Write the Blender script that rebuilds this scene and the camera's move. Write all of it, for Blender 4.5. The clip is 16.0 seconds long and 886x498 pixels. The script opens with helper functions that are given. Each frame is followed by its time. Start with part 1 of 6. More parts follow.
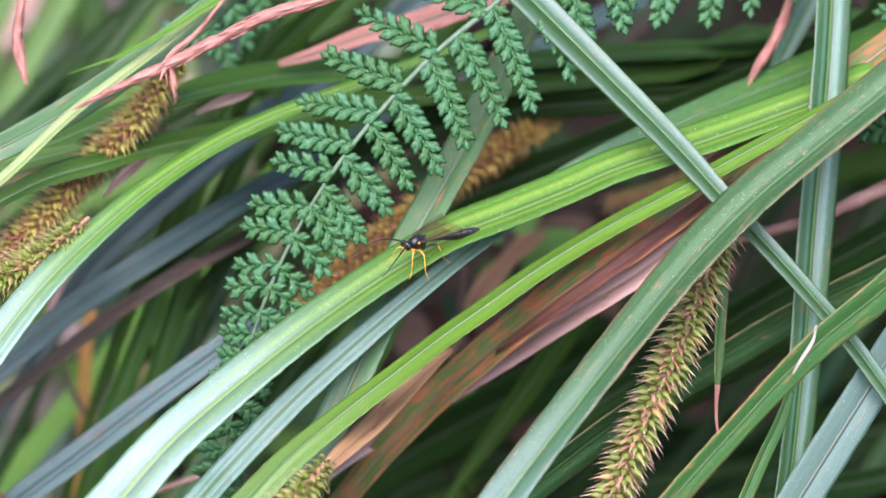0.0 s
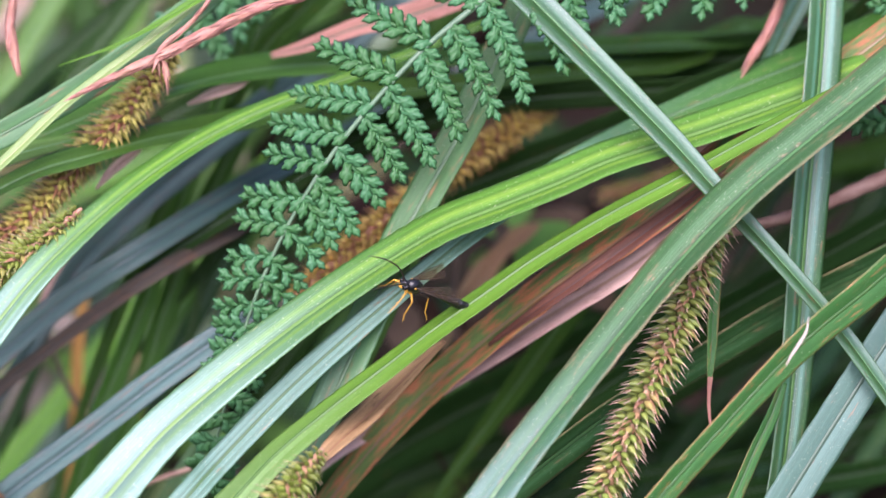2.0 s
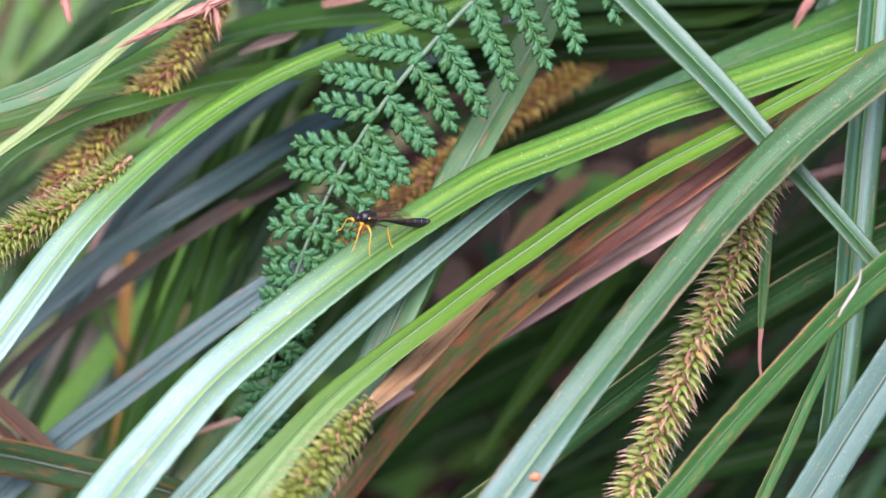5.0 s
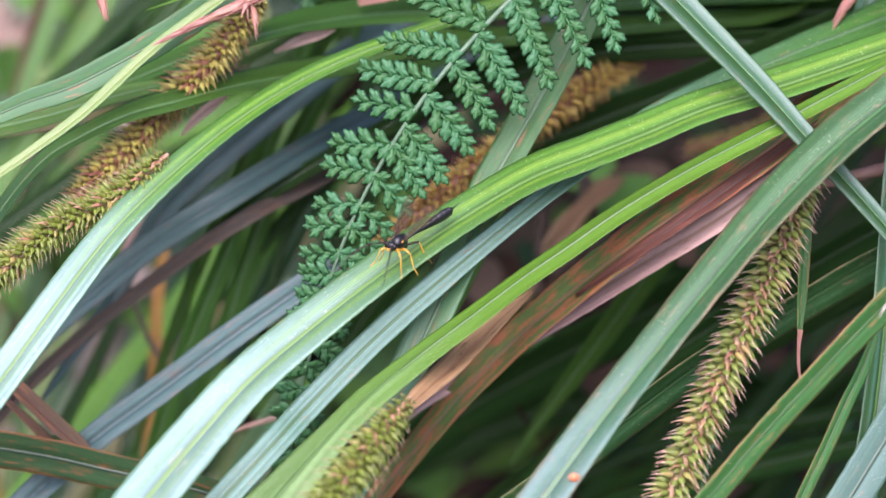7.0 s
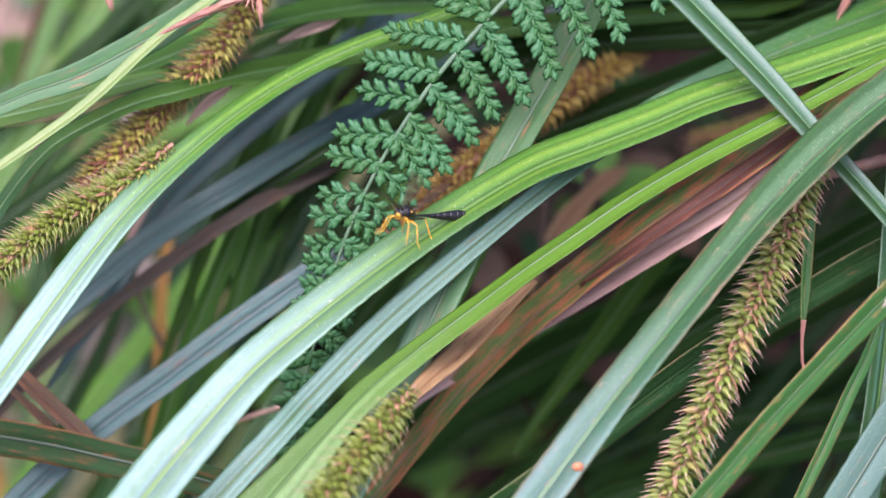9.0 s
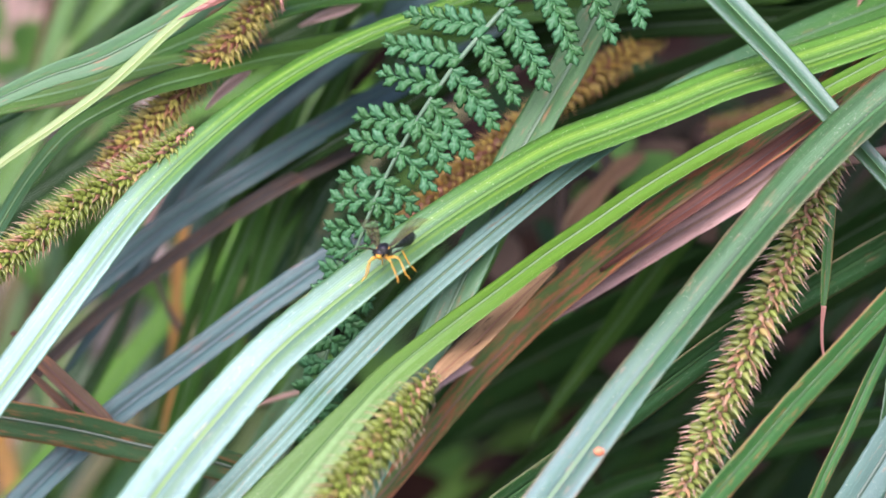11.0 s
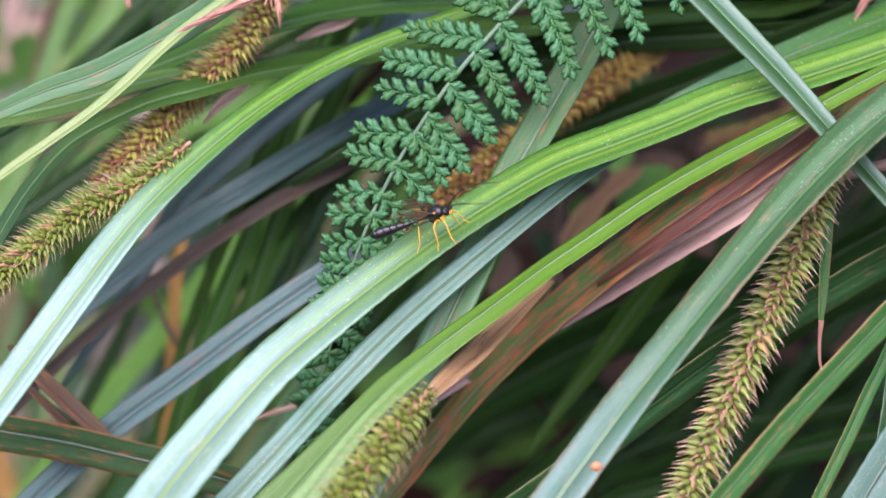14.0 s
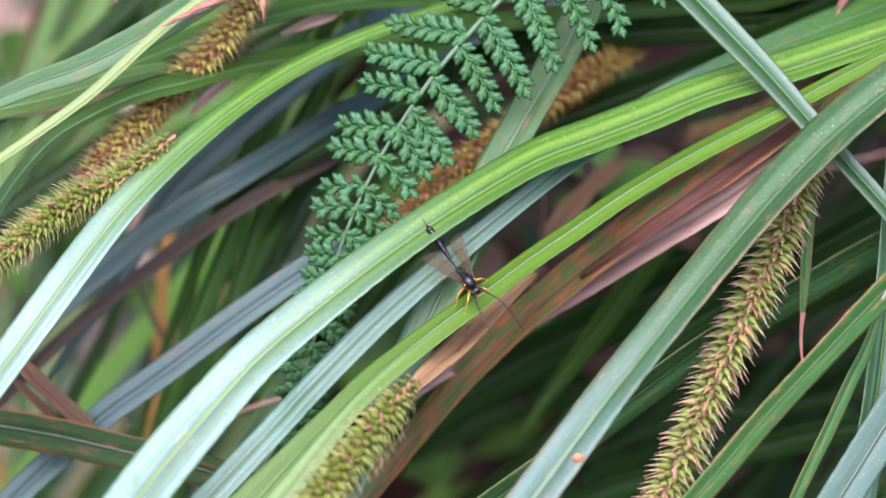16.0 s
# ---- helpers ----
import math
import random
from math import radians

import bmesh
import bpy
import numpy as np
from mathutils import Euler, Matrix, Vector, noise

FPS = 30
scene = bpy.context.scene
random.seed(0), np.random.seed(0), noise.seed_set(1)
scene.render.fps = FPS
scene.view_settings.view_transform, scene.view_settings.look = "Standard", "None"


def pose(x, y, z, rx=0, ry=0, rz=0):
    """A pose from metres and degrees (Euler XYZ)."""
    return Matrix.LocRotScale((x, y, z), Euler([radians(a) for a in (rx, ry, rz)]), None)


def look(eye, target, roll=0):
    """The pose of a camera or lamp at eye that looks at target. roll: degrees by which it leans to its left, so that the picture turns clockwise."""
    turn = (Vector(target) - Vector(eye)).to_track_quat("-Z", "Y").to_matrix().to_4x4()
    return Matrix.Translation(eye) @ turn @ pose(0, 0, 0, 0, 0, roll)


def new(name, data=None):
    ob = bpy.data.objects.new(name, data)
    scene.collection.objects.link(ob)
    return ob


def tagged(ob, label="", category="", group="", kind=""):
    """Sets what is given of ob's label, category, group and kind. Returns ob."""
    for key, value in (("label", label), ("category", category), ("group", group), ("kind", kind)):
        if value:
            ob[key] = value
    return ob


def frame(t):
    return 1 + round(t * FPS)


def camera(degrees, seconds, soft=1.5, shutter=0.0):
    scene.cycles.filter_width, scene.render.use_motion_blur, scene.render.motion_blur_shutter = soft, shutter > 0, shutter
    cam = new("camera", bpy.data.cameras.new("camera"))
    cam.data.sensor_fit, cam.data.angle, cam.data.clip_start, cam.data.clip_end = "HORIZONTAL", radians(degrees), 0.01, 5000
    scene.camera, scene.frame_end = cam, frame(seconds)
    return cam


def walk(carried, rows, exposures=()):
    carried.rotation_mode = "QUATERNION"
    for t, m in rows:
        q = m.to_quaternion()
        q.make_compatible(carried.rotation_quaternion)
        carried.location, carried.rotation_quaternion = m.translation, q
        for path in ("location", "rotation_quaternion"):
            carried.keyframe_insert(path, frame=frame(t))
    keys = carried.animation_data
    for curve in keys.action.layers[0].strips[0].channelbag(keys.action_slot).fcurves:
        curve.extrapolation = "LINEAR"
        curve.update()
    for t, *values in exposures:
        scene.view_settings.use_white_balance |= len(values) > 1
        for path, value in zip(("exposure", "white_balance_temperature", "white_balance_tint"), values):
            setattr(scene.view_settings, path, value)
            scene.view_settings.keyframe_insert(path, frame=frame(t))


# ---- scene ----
cam = camera(16.0, 16.0, shutter=0.4)
cam.data.dof.use_dof = True
cam.data.dof.focus_distance = 0.494
cam.data.dof.aperture_fstop = 10.0
# Seconds, eye in metres, turn in degrees: a hand-held long lens half a metre from the leaves.
PATH = [
    (0.0, 0.00000, -0.45315, 0.62131, 65.000, 0.000, -0.000),
    (0.5, -0.00006, -0.45183, 0.62135, 64.808, -0.032, 0.069),
    (1.0, -0.00148, -0.45181, 0.62133, 64.893, -0.142, -0.001),
    (1.5, -0.00172, -0.45264, 0.62158, 64.999, -0.071, -0.062),
    (2.0, 0.00032, -0.45304, 0.62078, 64.901, -0.107, -0.056),
    (2.5, -0.00024, -0.45167, 0.61968, 64.743, -0.203, 0.019),
    (3.0, -0.00054, -0.45262, 0.62022, 64.620, -0.223, 0.022),
    (3.5, -0.00308, -0.45290, 0.61932, 64.644, -0.233, 0.074),
    (4.0, -0.00360, -0.45346, 0.61775, 64.492, -0.274, 0.316),
    (4.5, -0.00239, -0.45405, 0.61712, 64.453, -0.136, 0.519),
    (7.0, -0.00740, -0.45206, 0.61429, 64.586, -0.282, 0.820),
    (7.5, -0.00847, -0.45176, 0.61499, 64.535, -0.313, 0.786),
    (8.0, -0.01072, -0.45266, 0.61483, 64.555, -0.388, 0.743),
    (8.5, -0.00911, -0.45353, 0.61482, 64.528, -0.404, 0.826),
    (9.0, -0.00771, -0.45315, 0.61413, 64.472, -0.356, 0.899),
    (9.5, -0.00863, -0.45190, 0.61461, 64.483, -0.315, 0.805),
    (10.0, -0.01132, -0.45299, 0.61415, 64.462, -0.526, 0.762),
    (10.2, -0.01162, -0.45396, 0.61297, 64.435, -0.603, 0.851),
    (12.5, -0.01337, -0.45257, 0.61305, 64.234, -0.641, 0.710),
    (13.0, -0.01327, -0.45275, 0.61336, 64.322, -0.741, 0.745),
    (13.5, -0.01209, -0.45301, 0.61291, 64.431, -0.586, 0.858),
    (14.0, -0.01208, -0.45305, 0.61342, 64.517, -0.631, 0.829),
    (14.5, -0.01178, -0.45304, 0.61499, 64.521, -0.535, 0.798),
    (15.0, -0.01166, -0.45434, 0.61411, 64.625, -0.500, 0.804),
    (15.5, -0.01015, -0.45509, 0.61463, 64.554, -0.532, 0.823),
    (16.0, -0.00958, -0.45564, 0.61410, 64.449, -0.599, 0.795),
]
# Seconds and stops: the camera's automatic exposure wavers a little.
EXPOSURES = [(0.0, 1.02), (1.5, 1.03), (3.0, 0.94), (4.5, 0.93), (7.0, 0.93), (8.0, 0.95), (8.5, 0.90), (9.0, 0.84), (9.5, 0.90), (10.0, 0.99), (12.5, 0.93), (13.5, 0.91), (14.0, 0.83), (14.5, 0.76), (15.0, 0.77), (15.5, 0.92), (16.0, 0.92)]
walk(cam, [(t, pose(*row)) for t, *row in PATH], [(t, stops, 6240, 25) for t, stops in EXPOSURES])
SKY, SUN = 0.175, 2.9

# ---- sky and light: bright overcast day ----
world = bpy.data.worlds.new("overcast_sky")
scene.world = world
world.use_nodes = True
sky = world.node_tree.nodes.new("ShaderNodeTexSky")
sky.sky_type = "NISHITA"
sky.sun_disc = False
sky.sun_elevation = radians(56)
sky.sun_rotation = radians(189)
sky.air_density, sky.dust_density, sky.ozone_density = 1.0, 3.0, 1.0
background = world.node_tree.nodes["Background"]
background.inputs["Strength"].default_value = SKY
world.node_tree.links.new(sky.outputs[0], background.inputs["Color"])

sun_data = bpy.data.lights.new("sun", "SUN")
sun_data.energy, sun_data.angle, sun_data.color = SUN, radians(55), (1.0, 0.95, 0.99)
sun = new("sun", sun_data)
sun.matrix_world = look((-0.11, -0.6, 1.3), (0, 0, 0.4))

# ---- materials ----


class Nodes:
    """A short hand for a node material."""

    def __init__(self, name):
        self.mat = bpy.data.materials.new(name)
        self.mat.use_nodes = True
        self.tree = self.mat.node_tree
        self.tree.nodes.clear()
        self.out = self.add("ShaderNodeOutputMaterial")

    def add(self, kind, **inputs):
        n = self.tree.nodes.new(kind)
        for key, value in inputs.items():
            self.set(n, key.replace("_", " "), value)
        return n

    def set(self, n, key, value):
        socket = n.inputs[int(key) if key.isdigit() else key]
        if isinstance(value, bpy.types.NodeSocket):
            self.tree.links.new(value, socket)
        else:
            socket.default_value = value

    def coords(self, which, scale=(1, 1, 1)):
        m = self.add("ShaderNodeMapping", Vector=self.add("ShaderNodeTexCoord").outputs[which])
        m.inputs["Scale"].default_value = scale
        return m.outputs[0]

    def noise(self, vector, scale, detail=3.0, rough=0.55):
        return self.add("ShaderNodeTexNoise", Vector=vector, Scale=scale, Detail=detail, Roughness=rough).outputs["Fac"]

    def ramp(self, fac, *stops):
        r = self.add("ShaderNodeValToRGB", Fac=fac)
        e = r.color_ramp.elements
        while len(e) < len(stops):
            e.new(0.5)
        for slot, (at, col) in zip(e, stops):
            slot.position = at
            slot.color = (*col, 1) if isinstance(col, tuple) else (col, col, col, 1)
        return r.outputs[0]

    def math(self, op, a, b=0.0):
        n = self.add("ShaderNodeMath")
        n.operation = op
        self.set(n, "0", a)
        self.set(n, "1", b)
        return n.outputs[0]

    def mix(self, fac, a, b, blend="MIX"):
        n = self.add("ShaderNodeMix")
        n.data_type, n.blend_type = "RGBA", blend
        for i, v in ((0, fac), (6, a), (7, b)):
            if isinstance(v, tuple):
                v = (*v, 1)
            self.set(n, str(i), v)
        return n.outputs[2]

    def bump(self, height, strength, distance=0.0002):
        return self.add("ShaderNodeBump", Height=height, Strength=strength, Distance=distance).outputs[0]

    def done(self, shader):
        self.tree.links.new(shader, self.out.inputs["Surface"])
        return self.mat


def leaf_material(name, base, shade, spots=0.0, spot_colour=(0.3, 0.13, 0.04), edge=0.0, gloss=0.3, through_light=0.14, stripe=None, spec=0.45, coat=0.0, dust=0.0, veins=1.0, wax_sheen=None, young=1.0):
    """A ribbed blade: x of the UV runs across it from 0 to 1, y along it in centimetres. The wax colour of its older
    half is a waxy bloom with sky sheen painted in; young: the share of the waxy coat on its younger half.
    """
    n = Nodes(name)
    tex = n.add("ShaderNodeTexCoord").outputs["UV"]
    sep = n.add("ShaderNodeSeparateXYZ", Vector=tex)
    across, along = sep.outputs[0], sep.outputs[1]
    rand = n.add("ShaderNodeObjectInfo").outputs["Random"]
    shift = n.add("ShaderNodeCombineXYZ", X=n.math("MULTIPLY", rand, 37.0), Y=n.math("MULTIPLY", rand, 91.0))
    moved = n.add("ShaderNodeVectorMath")
    n.set(moved, "0", tex)
    n.set(moved, "1", shift.outputs[0])

    def grain(x, y, detail, rough=0.55):
        m = n.add("ShaderNodeMapping", Vector=moved.outputs[0])
        m.inputs["Scale"].default_value = (x, y, 1)
        return n.noise(m.outputs[0], 1.0, detail, rough)

    streaks, broad, bands = grain(34, 0.4, 3.0), grain(1.6, 0.5, 3.0), grain(6, 0.07, 3.0)
    meal, blotch = grain(70, 45, 2.0), grain(6, 4.5, 4.0, 0.6)
    centre = n.math("ABSOLUTE", n.math("SUBTRACT", across, 0.5))
    colour = n.mix(n.ramp(broad, (0.3, 0.0), (0.7, 1.0)), base, shade)
    colour = n.mix(n.ramp(bands, (0.46, 0.0), (0.57, 0.42 * veins)), colour, tuple(0.58 * c for c in base))
    colour = n.mix(n.ramp(bands, (0.4, 0.4 * veins), (0.48, 0.0)), colour, tuple(min(1, 1.45 * c + 0.012) for c in base))
    colour = n.mix(n.ramp(streaks, (0.42, 0.0), (0.66, 0.16)), colour, tuple(min(1, c * 1.5 + 0.012) for c in base))
    # older half of a blade: glaucous bloom with sky sheen painted in
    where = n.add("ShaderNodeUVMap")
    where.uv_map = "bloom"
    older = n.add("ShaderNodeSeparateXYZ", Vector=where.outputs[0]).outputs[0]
    wax_sheen = wax_sheen or (0.8 * base[0], 0.95 * base[1], 0.6 * base[1])
    bloom_sheen = n.mix(n.ramp(bands, (0.42, 0.0), (0.58, 1.0)), tuple(0.54 * c for c in wax_sheen), tuple(1.28 * c for c in wax_sheen))
    bloom_sheen = n.mix(n.ramp(streaks, (0.46, 0.0), (0.6, 0.5)), bloom_sheen, tuple(0.55 * c for c in wax_sheen))
    colour = n.mix(n.math("MULTIPLY", older, 0.88), colour, bloom_sheen)
    if stripe:
        pale = n.math("SUBTRACT", 1.15, n.math("MULTIPLY", n.math("ABSOLUTE", n.math("SUBTRACT", centre, 0.2)), 13.0))
        pale = n.math("MINIMUM", n.math("MAXIMUM", pale, 0.0), 1.0)
        colour = n.mix(n.math("MULTIPLY", pale, n.math("SUBTRACT", 0.75, n.math("MULTIPLY", older, 0.45))), colour, stripe)
    # fine parallel nerves
    ribs = n.add("ShaderNodeTexWave", Vector=n.coords("UV", (1, 0.0, 1)), Scale=6.4, Distortion=0.0)
    ribs.wave_profile = "SIN"
    colour = n.mix(n.math("MULTIPLY", ribs.outputs["Fac"], 0.2 * veins), colour, tuple(c * 0.5 for c in base))
    margin = n.math("MINIMUM", n.math("MAXIMUM", n.math("MULTIPLY", n.math("SUBTRACT", centre, 0.465), 30.0), 0.0), 0.4)
    colour = n.mix(margin, colour, tuple(0.75 * c for c in base))
    groove = n.math("SUBTRACT", 1.0, n.math("MULTIPLY", n.math("ABSOLUTE", n.math("SUBTRACT", centre, 0.045)), 24.0))
    groove = n.math("MULTIPLY", n.math("MAXIMUM", groove, 0.0), 0.7 * veins)
    colour = n.mix(groove, colour, tuple(c * 0.4 for c in base))
    # a mealy surface
    colour = n.mix(n.ramp(meal, (0.5, 0.0), (0.66, 0.34)), colour, tuple(min(1, 1.6 * c + 0.06) for c in base))
    colour = n.mix(n.ramp(meal, (0.32, 0.4), (0.42, 0.0)), colour, tuple(0.5 * c for c in base))
    colour = n.mix(n.ramp(blotch, (0.5, 0.0), (0.7, 0.3)), colour, tuple(0.66 * c for c in base))
    if edge > 0:
        rim = n.math("MULTIPLY", n.math("SUBTRACT", centre, 0.42), 14.0)
        rim = n.math("MULTIPLY", n.math("MAXIMUM", n.math("MINIMUM", rim, 1.0), 0.0), n.ramp(broad, (0.35, 0.0), (0.6, edge)))
        colour = n.mix(rim, colour, spot_colour)
    if spots > 0:
        fleck = n.ramp(grain(7, 1.5, 6.0, 0.65), (0.66 - 0.3 * spots, 0.0), (0.74 - 0.25 * spots, 0.9))
        tone = n.mix(n.ramp(meal, (0.4, 0.0), (0.6, 1.0)), spot_colour, tuple(0.5 * c for c in spot_colour))
        colour = n.mix(fleck, colour, tone)
    if dust > 0:
        motes = n.ramp(grain(42, 30, 1.0), (0.70, 0.0), (0.735, dust))
        colour = n.mix(motes, colour, (0.72, 0.74, 0.5))
        crumbs = n.ramp(grain(23, 19, 2.0), (0.735, 0.0), (0.76, dust))
        colour = n.mix(crumbs, colour, (0.34, 0.25, 0.13))
    hue = n.add("ShaderNodeHueSaturation", Color=colour, Hue=n.math("ADD", 0.49, n.math("MULTIPLY", rand, 0.02)),
                Value=n.math("ADD", 0.88, n.math("MULTIPLY", rand, 0.26)))
    colour = hue.outputs[0]
    fine = n.math("ADD", n.math("MULTIPLY", ribs.outputs["Fac"], 0.8), n.math("ADD", n.math("MULTIPLY", streaks, 0.5), n.math("MULTIPLY", meal, 0.6)))
    normal = n.bump(n.math("ADD", fine, bands), 0.2 * veins, 0.00014)
    rough = n.math("ADD", gloss, n.math("MULTIPLY", meal, 0.16))
    bsdf = n.add("ShaderNodeBsdfPrincipled", Base_Color=colour, Roughness=rough, Normal=normal)
    bsdf.inputs["Specular IOR Level"].default_value = spec
    if coat > 0:
        # a waxy gloss over the green, tinted blue like sky sheen
        film_coat = n.add("ShaderNodeBsdfGlossy", Color=(0.62, 0.78, 0.92, 1), Roughness=n.math("ADD", 0.36, n.math("MULTIPLY", meal, 0.14)), Normal=normal)
        waxed = n.add("ShaderNodeMixShader")
        amount = n.math("MULTIPLY", n.math("ADD", 0.7, n.math("MULTIPLY", broad, 0.6)), 0.108 * coat)
        amount = n.math("MULTIPLY", amount, n.math("ADD", young, n.math("MULTIPLY", older, 1.0 - young)))
        n.set(waxed, "0", n.math("MULTIPLY", amount, n.math("SUBTRACT", 1.0, n.math("MULTIPLY", margin, 2.2))))
        n.set(waxed, "1", bsdf.outputs[0])
        n.set(waxed, "2", film_coat.outputs[0])
        bsdf = waxed
    thin = n.add("ShaderNodeBsdfTranslucent", Color=n.mix(0.5, colour, (0.3, 0.42, 0.06)), Normal=normal)
    both = n.add("ShaderNodeMixShader")
    n.set(both, "0", through_light)
    n.set(both, "1", bsdf.outputs[0])
    n.set(both, "2", thin.outputs[0])
    return n.done(both.outputs[0])


RUST = (0.3, 0.12, 0.04)
fresh = leaf_material("fresh_leaf", (0.056, 0.152, 0.007), (0.045, 0.128, 0.006), 0.1, (0.4, 0.4, 0.2), gloss=0.46, coat=1.05, stripe=(0.18, 0.31, 0.025), dust=0.9, veins=1.1, wax_sheen=(0.15, 0.258, 0.215), young=0.05, spec=0.28)
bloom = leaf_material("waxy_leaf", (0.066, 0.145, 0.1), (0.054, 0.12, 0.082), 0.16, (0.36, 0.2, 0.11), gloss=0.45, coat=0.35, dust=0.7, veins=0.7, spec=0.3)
# its older half is also painted paler against the shadow of the leaf above
under = leaf_material("green_to_waxy_leaf", (0.034, 0.118, 0.009), (0.026, 0.096, 0.007), 0.16, (0.36, 0.2, 0.11), gloss=0.46, coat=0.3, dust=0.9, veins=0.8, wax_sheen=(0.165, 0.3, 0.25), young=0.05, spec=0.16)
lime = leaf_material("lime_leaf", (0.076, 0.196, 0.008), (0.058, 0.16, 0.006), 0.05, (0.4, 0.4, 0.15), gloss=0.5, dust=0.6, veins=0.6, spec=0.3, wax_sheen=(0.21, 0.34, 0.15))
cane = leaf_material("paling_leaf", (0.16, 0.27, 0.07), (0.24, 0.31, 0.1), 0.1, (0.45, 0.4, 0.2), gloss=0.45, coat=0.1, veins=0.5)
russet = leaf_material("russet_leaf", (0.085, 0.036, 0.02), (0.055, 0.042, 0.016), 0.34, (0.24, 0.08, 0.035), gloss=0.5, through_light=0.08, spec=0.3)
scorch = leaf_material("scorched_leaf", (0.085, 0.032, 0.02), (0.13, 0.045, 0.022), 0.4, (0.26, 0.09, 0.05), gloss=0.5, through_light=0.08, spec=0.3)
green = leaf_material("green_leaf", (0.07, 0.185, 0.018), (0.052, 0.145, 0.015), 0.15, (0.3, 0.22, 0.1), gloss=0.45, coat=0.06, dust=0.4, veins=0.9, spec=0.25)
teal = leaf_material("blue_green_leaf", (0.03, 0.112, 0.024), (0.024, 0.094, 0.02), 0.24, (0.4, 0.25, 0.13), edge=0.55, gloss=0.42, coat=0.5, dust=0.8, veins=1.2, wax_sheen=(0.09, 0.2, 0.165), young=0.22, spec=0.35, stripe=(0.06, 0.17, 0.06))
# darker copy of the green leaf, with the shade further in put into its colour
green2 = leaf_material("shade_dim_green_leaf", (0.032, 0.098, 0.009), (0.023, 0.072, 0.007), 0.1, RUST, gloss=0.5, spec=0.15)
# painted paler lower down, to offset the shade it hangs in
lined = leaf_material("rust_lined_leaf", (0.05, 0.145, 0.034), (0.04, 0.12, 0.028), 0.3, (0.4, 0.2, 0.1), gloss=0.45, coat=0.2, dust=0.4, veins=1.0, through_light=0.22, wax_sheen=(0.15, 0.31, 0.17), young=0.3)
blue = leaf_material("glaucous_leaf", (0.075, 0.185, 0.062), (0.058, 0.15, 0.05), 0.3, (0.4, 0.2, 0.1), gloss=0.45, coat=0.1, veins=0.8, through_light=0.24)
# the pale stripes of this leaf and the next are painted sheen
silver = leaf_material("sheen_striped_leaf", (0.026, 0.1, 0.016), (0.02, 0.075, 0.012), 0.2, (0.3, 0.16, 0.06), stripe=(0.1, 0.27, 0.18), gloss=0.36, coat=0.5, dust=0.5, veins=0.8)
crossing = leaf_material("pale_edged_leaf", (0.026, 0.1, 0.016), (0.02, 0.075, 0.012), 0.2, (0.3, 0.16, 0.06), stripe=(0.04, 0.135, 0.05), gloss=0.34, coat=0.6, spec=0.4, dust=0.5, veins=0.8)
paper = leaf_material("bleached_leaf_edge", (0.55, 0.47, 0.42), (0.42, 0.34, 0.3), 0.15, (0.4, 0.25, 0.15), gloss=0.5, through_light=0.1, spec=0.3)
speck = leaf_material("flecked_leaf", (0.036, 0.135, 0.026), (0.028, 0.108, 0.02), 0.3, (0.4, 0.2, 0.08), edge=0.8, gloss=0.45, coat=0.06, dust=0.5, spec=0.25)
rosy = leaf_material("pink_brown_dead_leaf", (0.45, 0.22, 0.17), (0.3, 0.13, 0.09), 0.28, (0.2, 0.08, 0.05), gloss=0.6, through_light=0.12, spec=0.25)
rusty = leaf_material("half_withered_leaf", (0.07, 0.155, 0.03), (0.1, 0.13, 0.035), 0.66, (0.48, 0.17, 0.075), edge=1.0, gloss=0.5, spec=0.3)
dry = leaf_material("dead_leaf", (0.74, 0.49, 0.42), (0.56, 0.31, 0.25), 0.25, (0.2, 0.08, 0.05), gloss=0.6, through_light=0.16, spec=0.25)
husk = leaf_material("brown_husk", (0.34, 0.2, 0.1), (0.2, 0.1, 0.05), 0.3, (0.08, 0.035, 0.02), gloss=0.55, spec=0.3)
straw = leaf_material("straw_leaf", (0.6, 0.5, 0.3), (0.5, 0.36, 0.22), 0.3, (0.4, 0.16, 0.08), gloss=0.55)
# near-black green: the shade deep in the clump is painted into the colour
dark = leaf_material("shade_dark_leaf", (0.013, 0.046, 0.006), (0.009, 0.032, 0.004), 0.15, (0.1, 0.06, 0.025), gloss=0.55, spec=0.1, through_light=0.06)
dusk = leaf_material("dusky_leaf", (0.036, 0.084, 0.07), (0.028, 0.062, 0.056), 0.3, (0.16, 0.1, 0.08), gloss=0.4, stripe=(0.07, 0.14, 0.13), coat=0.16, through_light=0.05, spec=0.4)
umber = leaf_material("decaying_leaf", (0.08, 0.056, 0.042), (0.055, 0.05, 0.038), 0.4, (0.2, 0.09, 0.055), gloss=0.5, through_light=0.05, spec=0.25)
oliv = leaf_material("olive_leaf", (0.16, 0.15, 0.05), (0.12, 0.12, 0.04), 0.35, RUST, gloss=0.5)
mottle = leaf_material("mottled_leaf", (0.015, 0.056, 0.014), (0.012, 0.042, 0.01), 0.44, (0.22, 0.1, 0.04), edge=1.0, gloss=0.5, spec=0.15)
amber = leaf_material("yellowed_leaf", (0.42, 0.22, 0.04), (0.32, 0.14, 0.03), 0.4, RUST, gloss=0.55)
RIB = {}


def rib_material(mat, colour):
    n = Nodes(mat.name + "_rib")
    streak = n.noise(n.coords("UV", (4, 3, 1)), 1.0)
    c = n.mix(streak, tuple(0.8 * v for v in colour), colour)
    RIB[mat.name] = n.done(n.add("ShaderNodeBsdfPrincipled", Base_Color=c, Roughness=0.42).outputs[0])


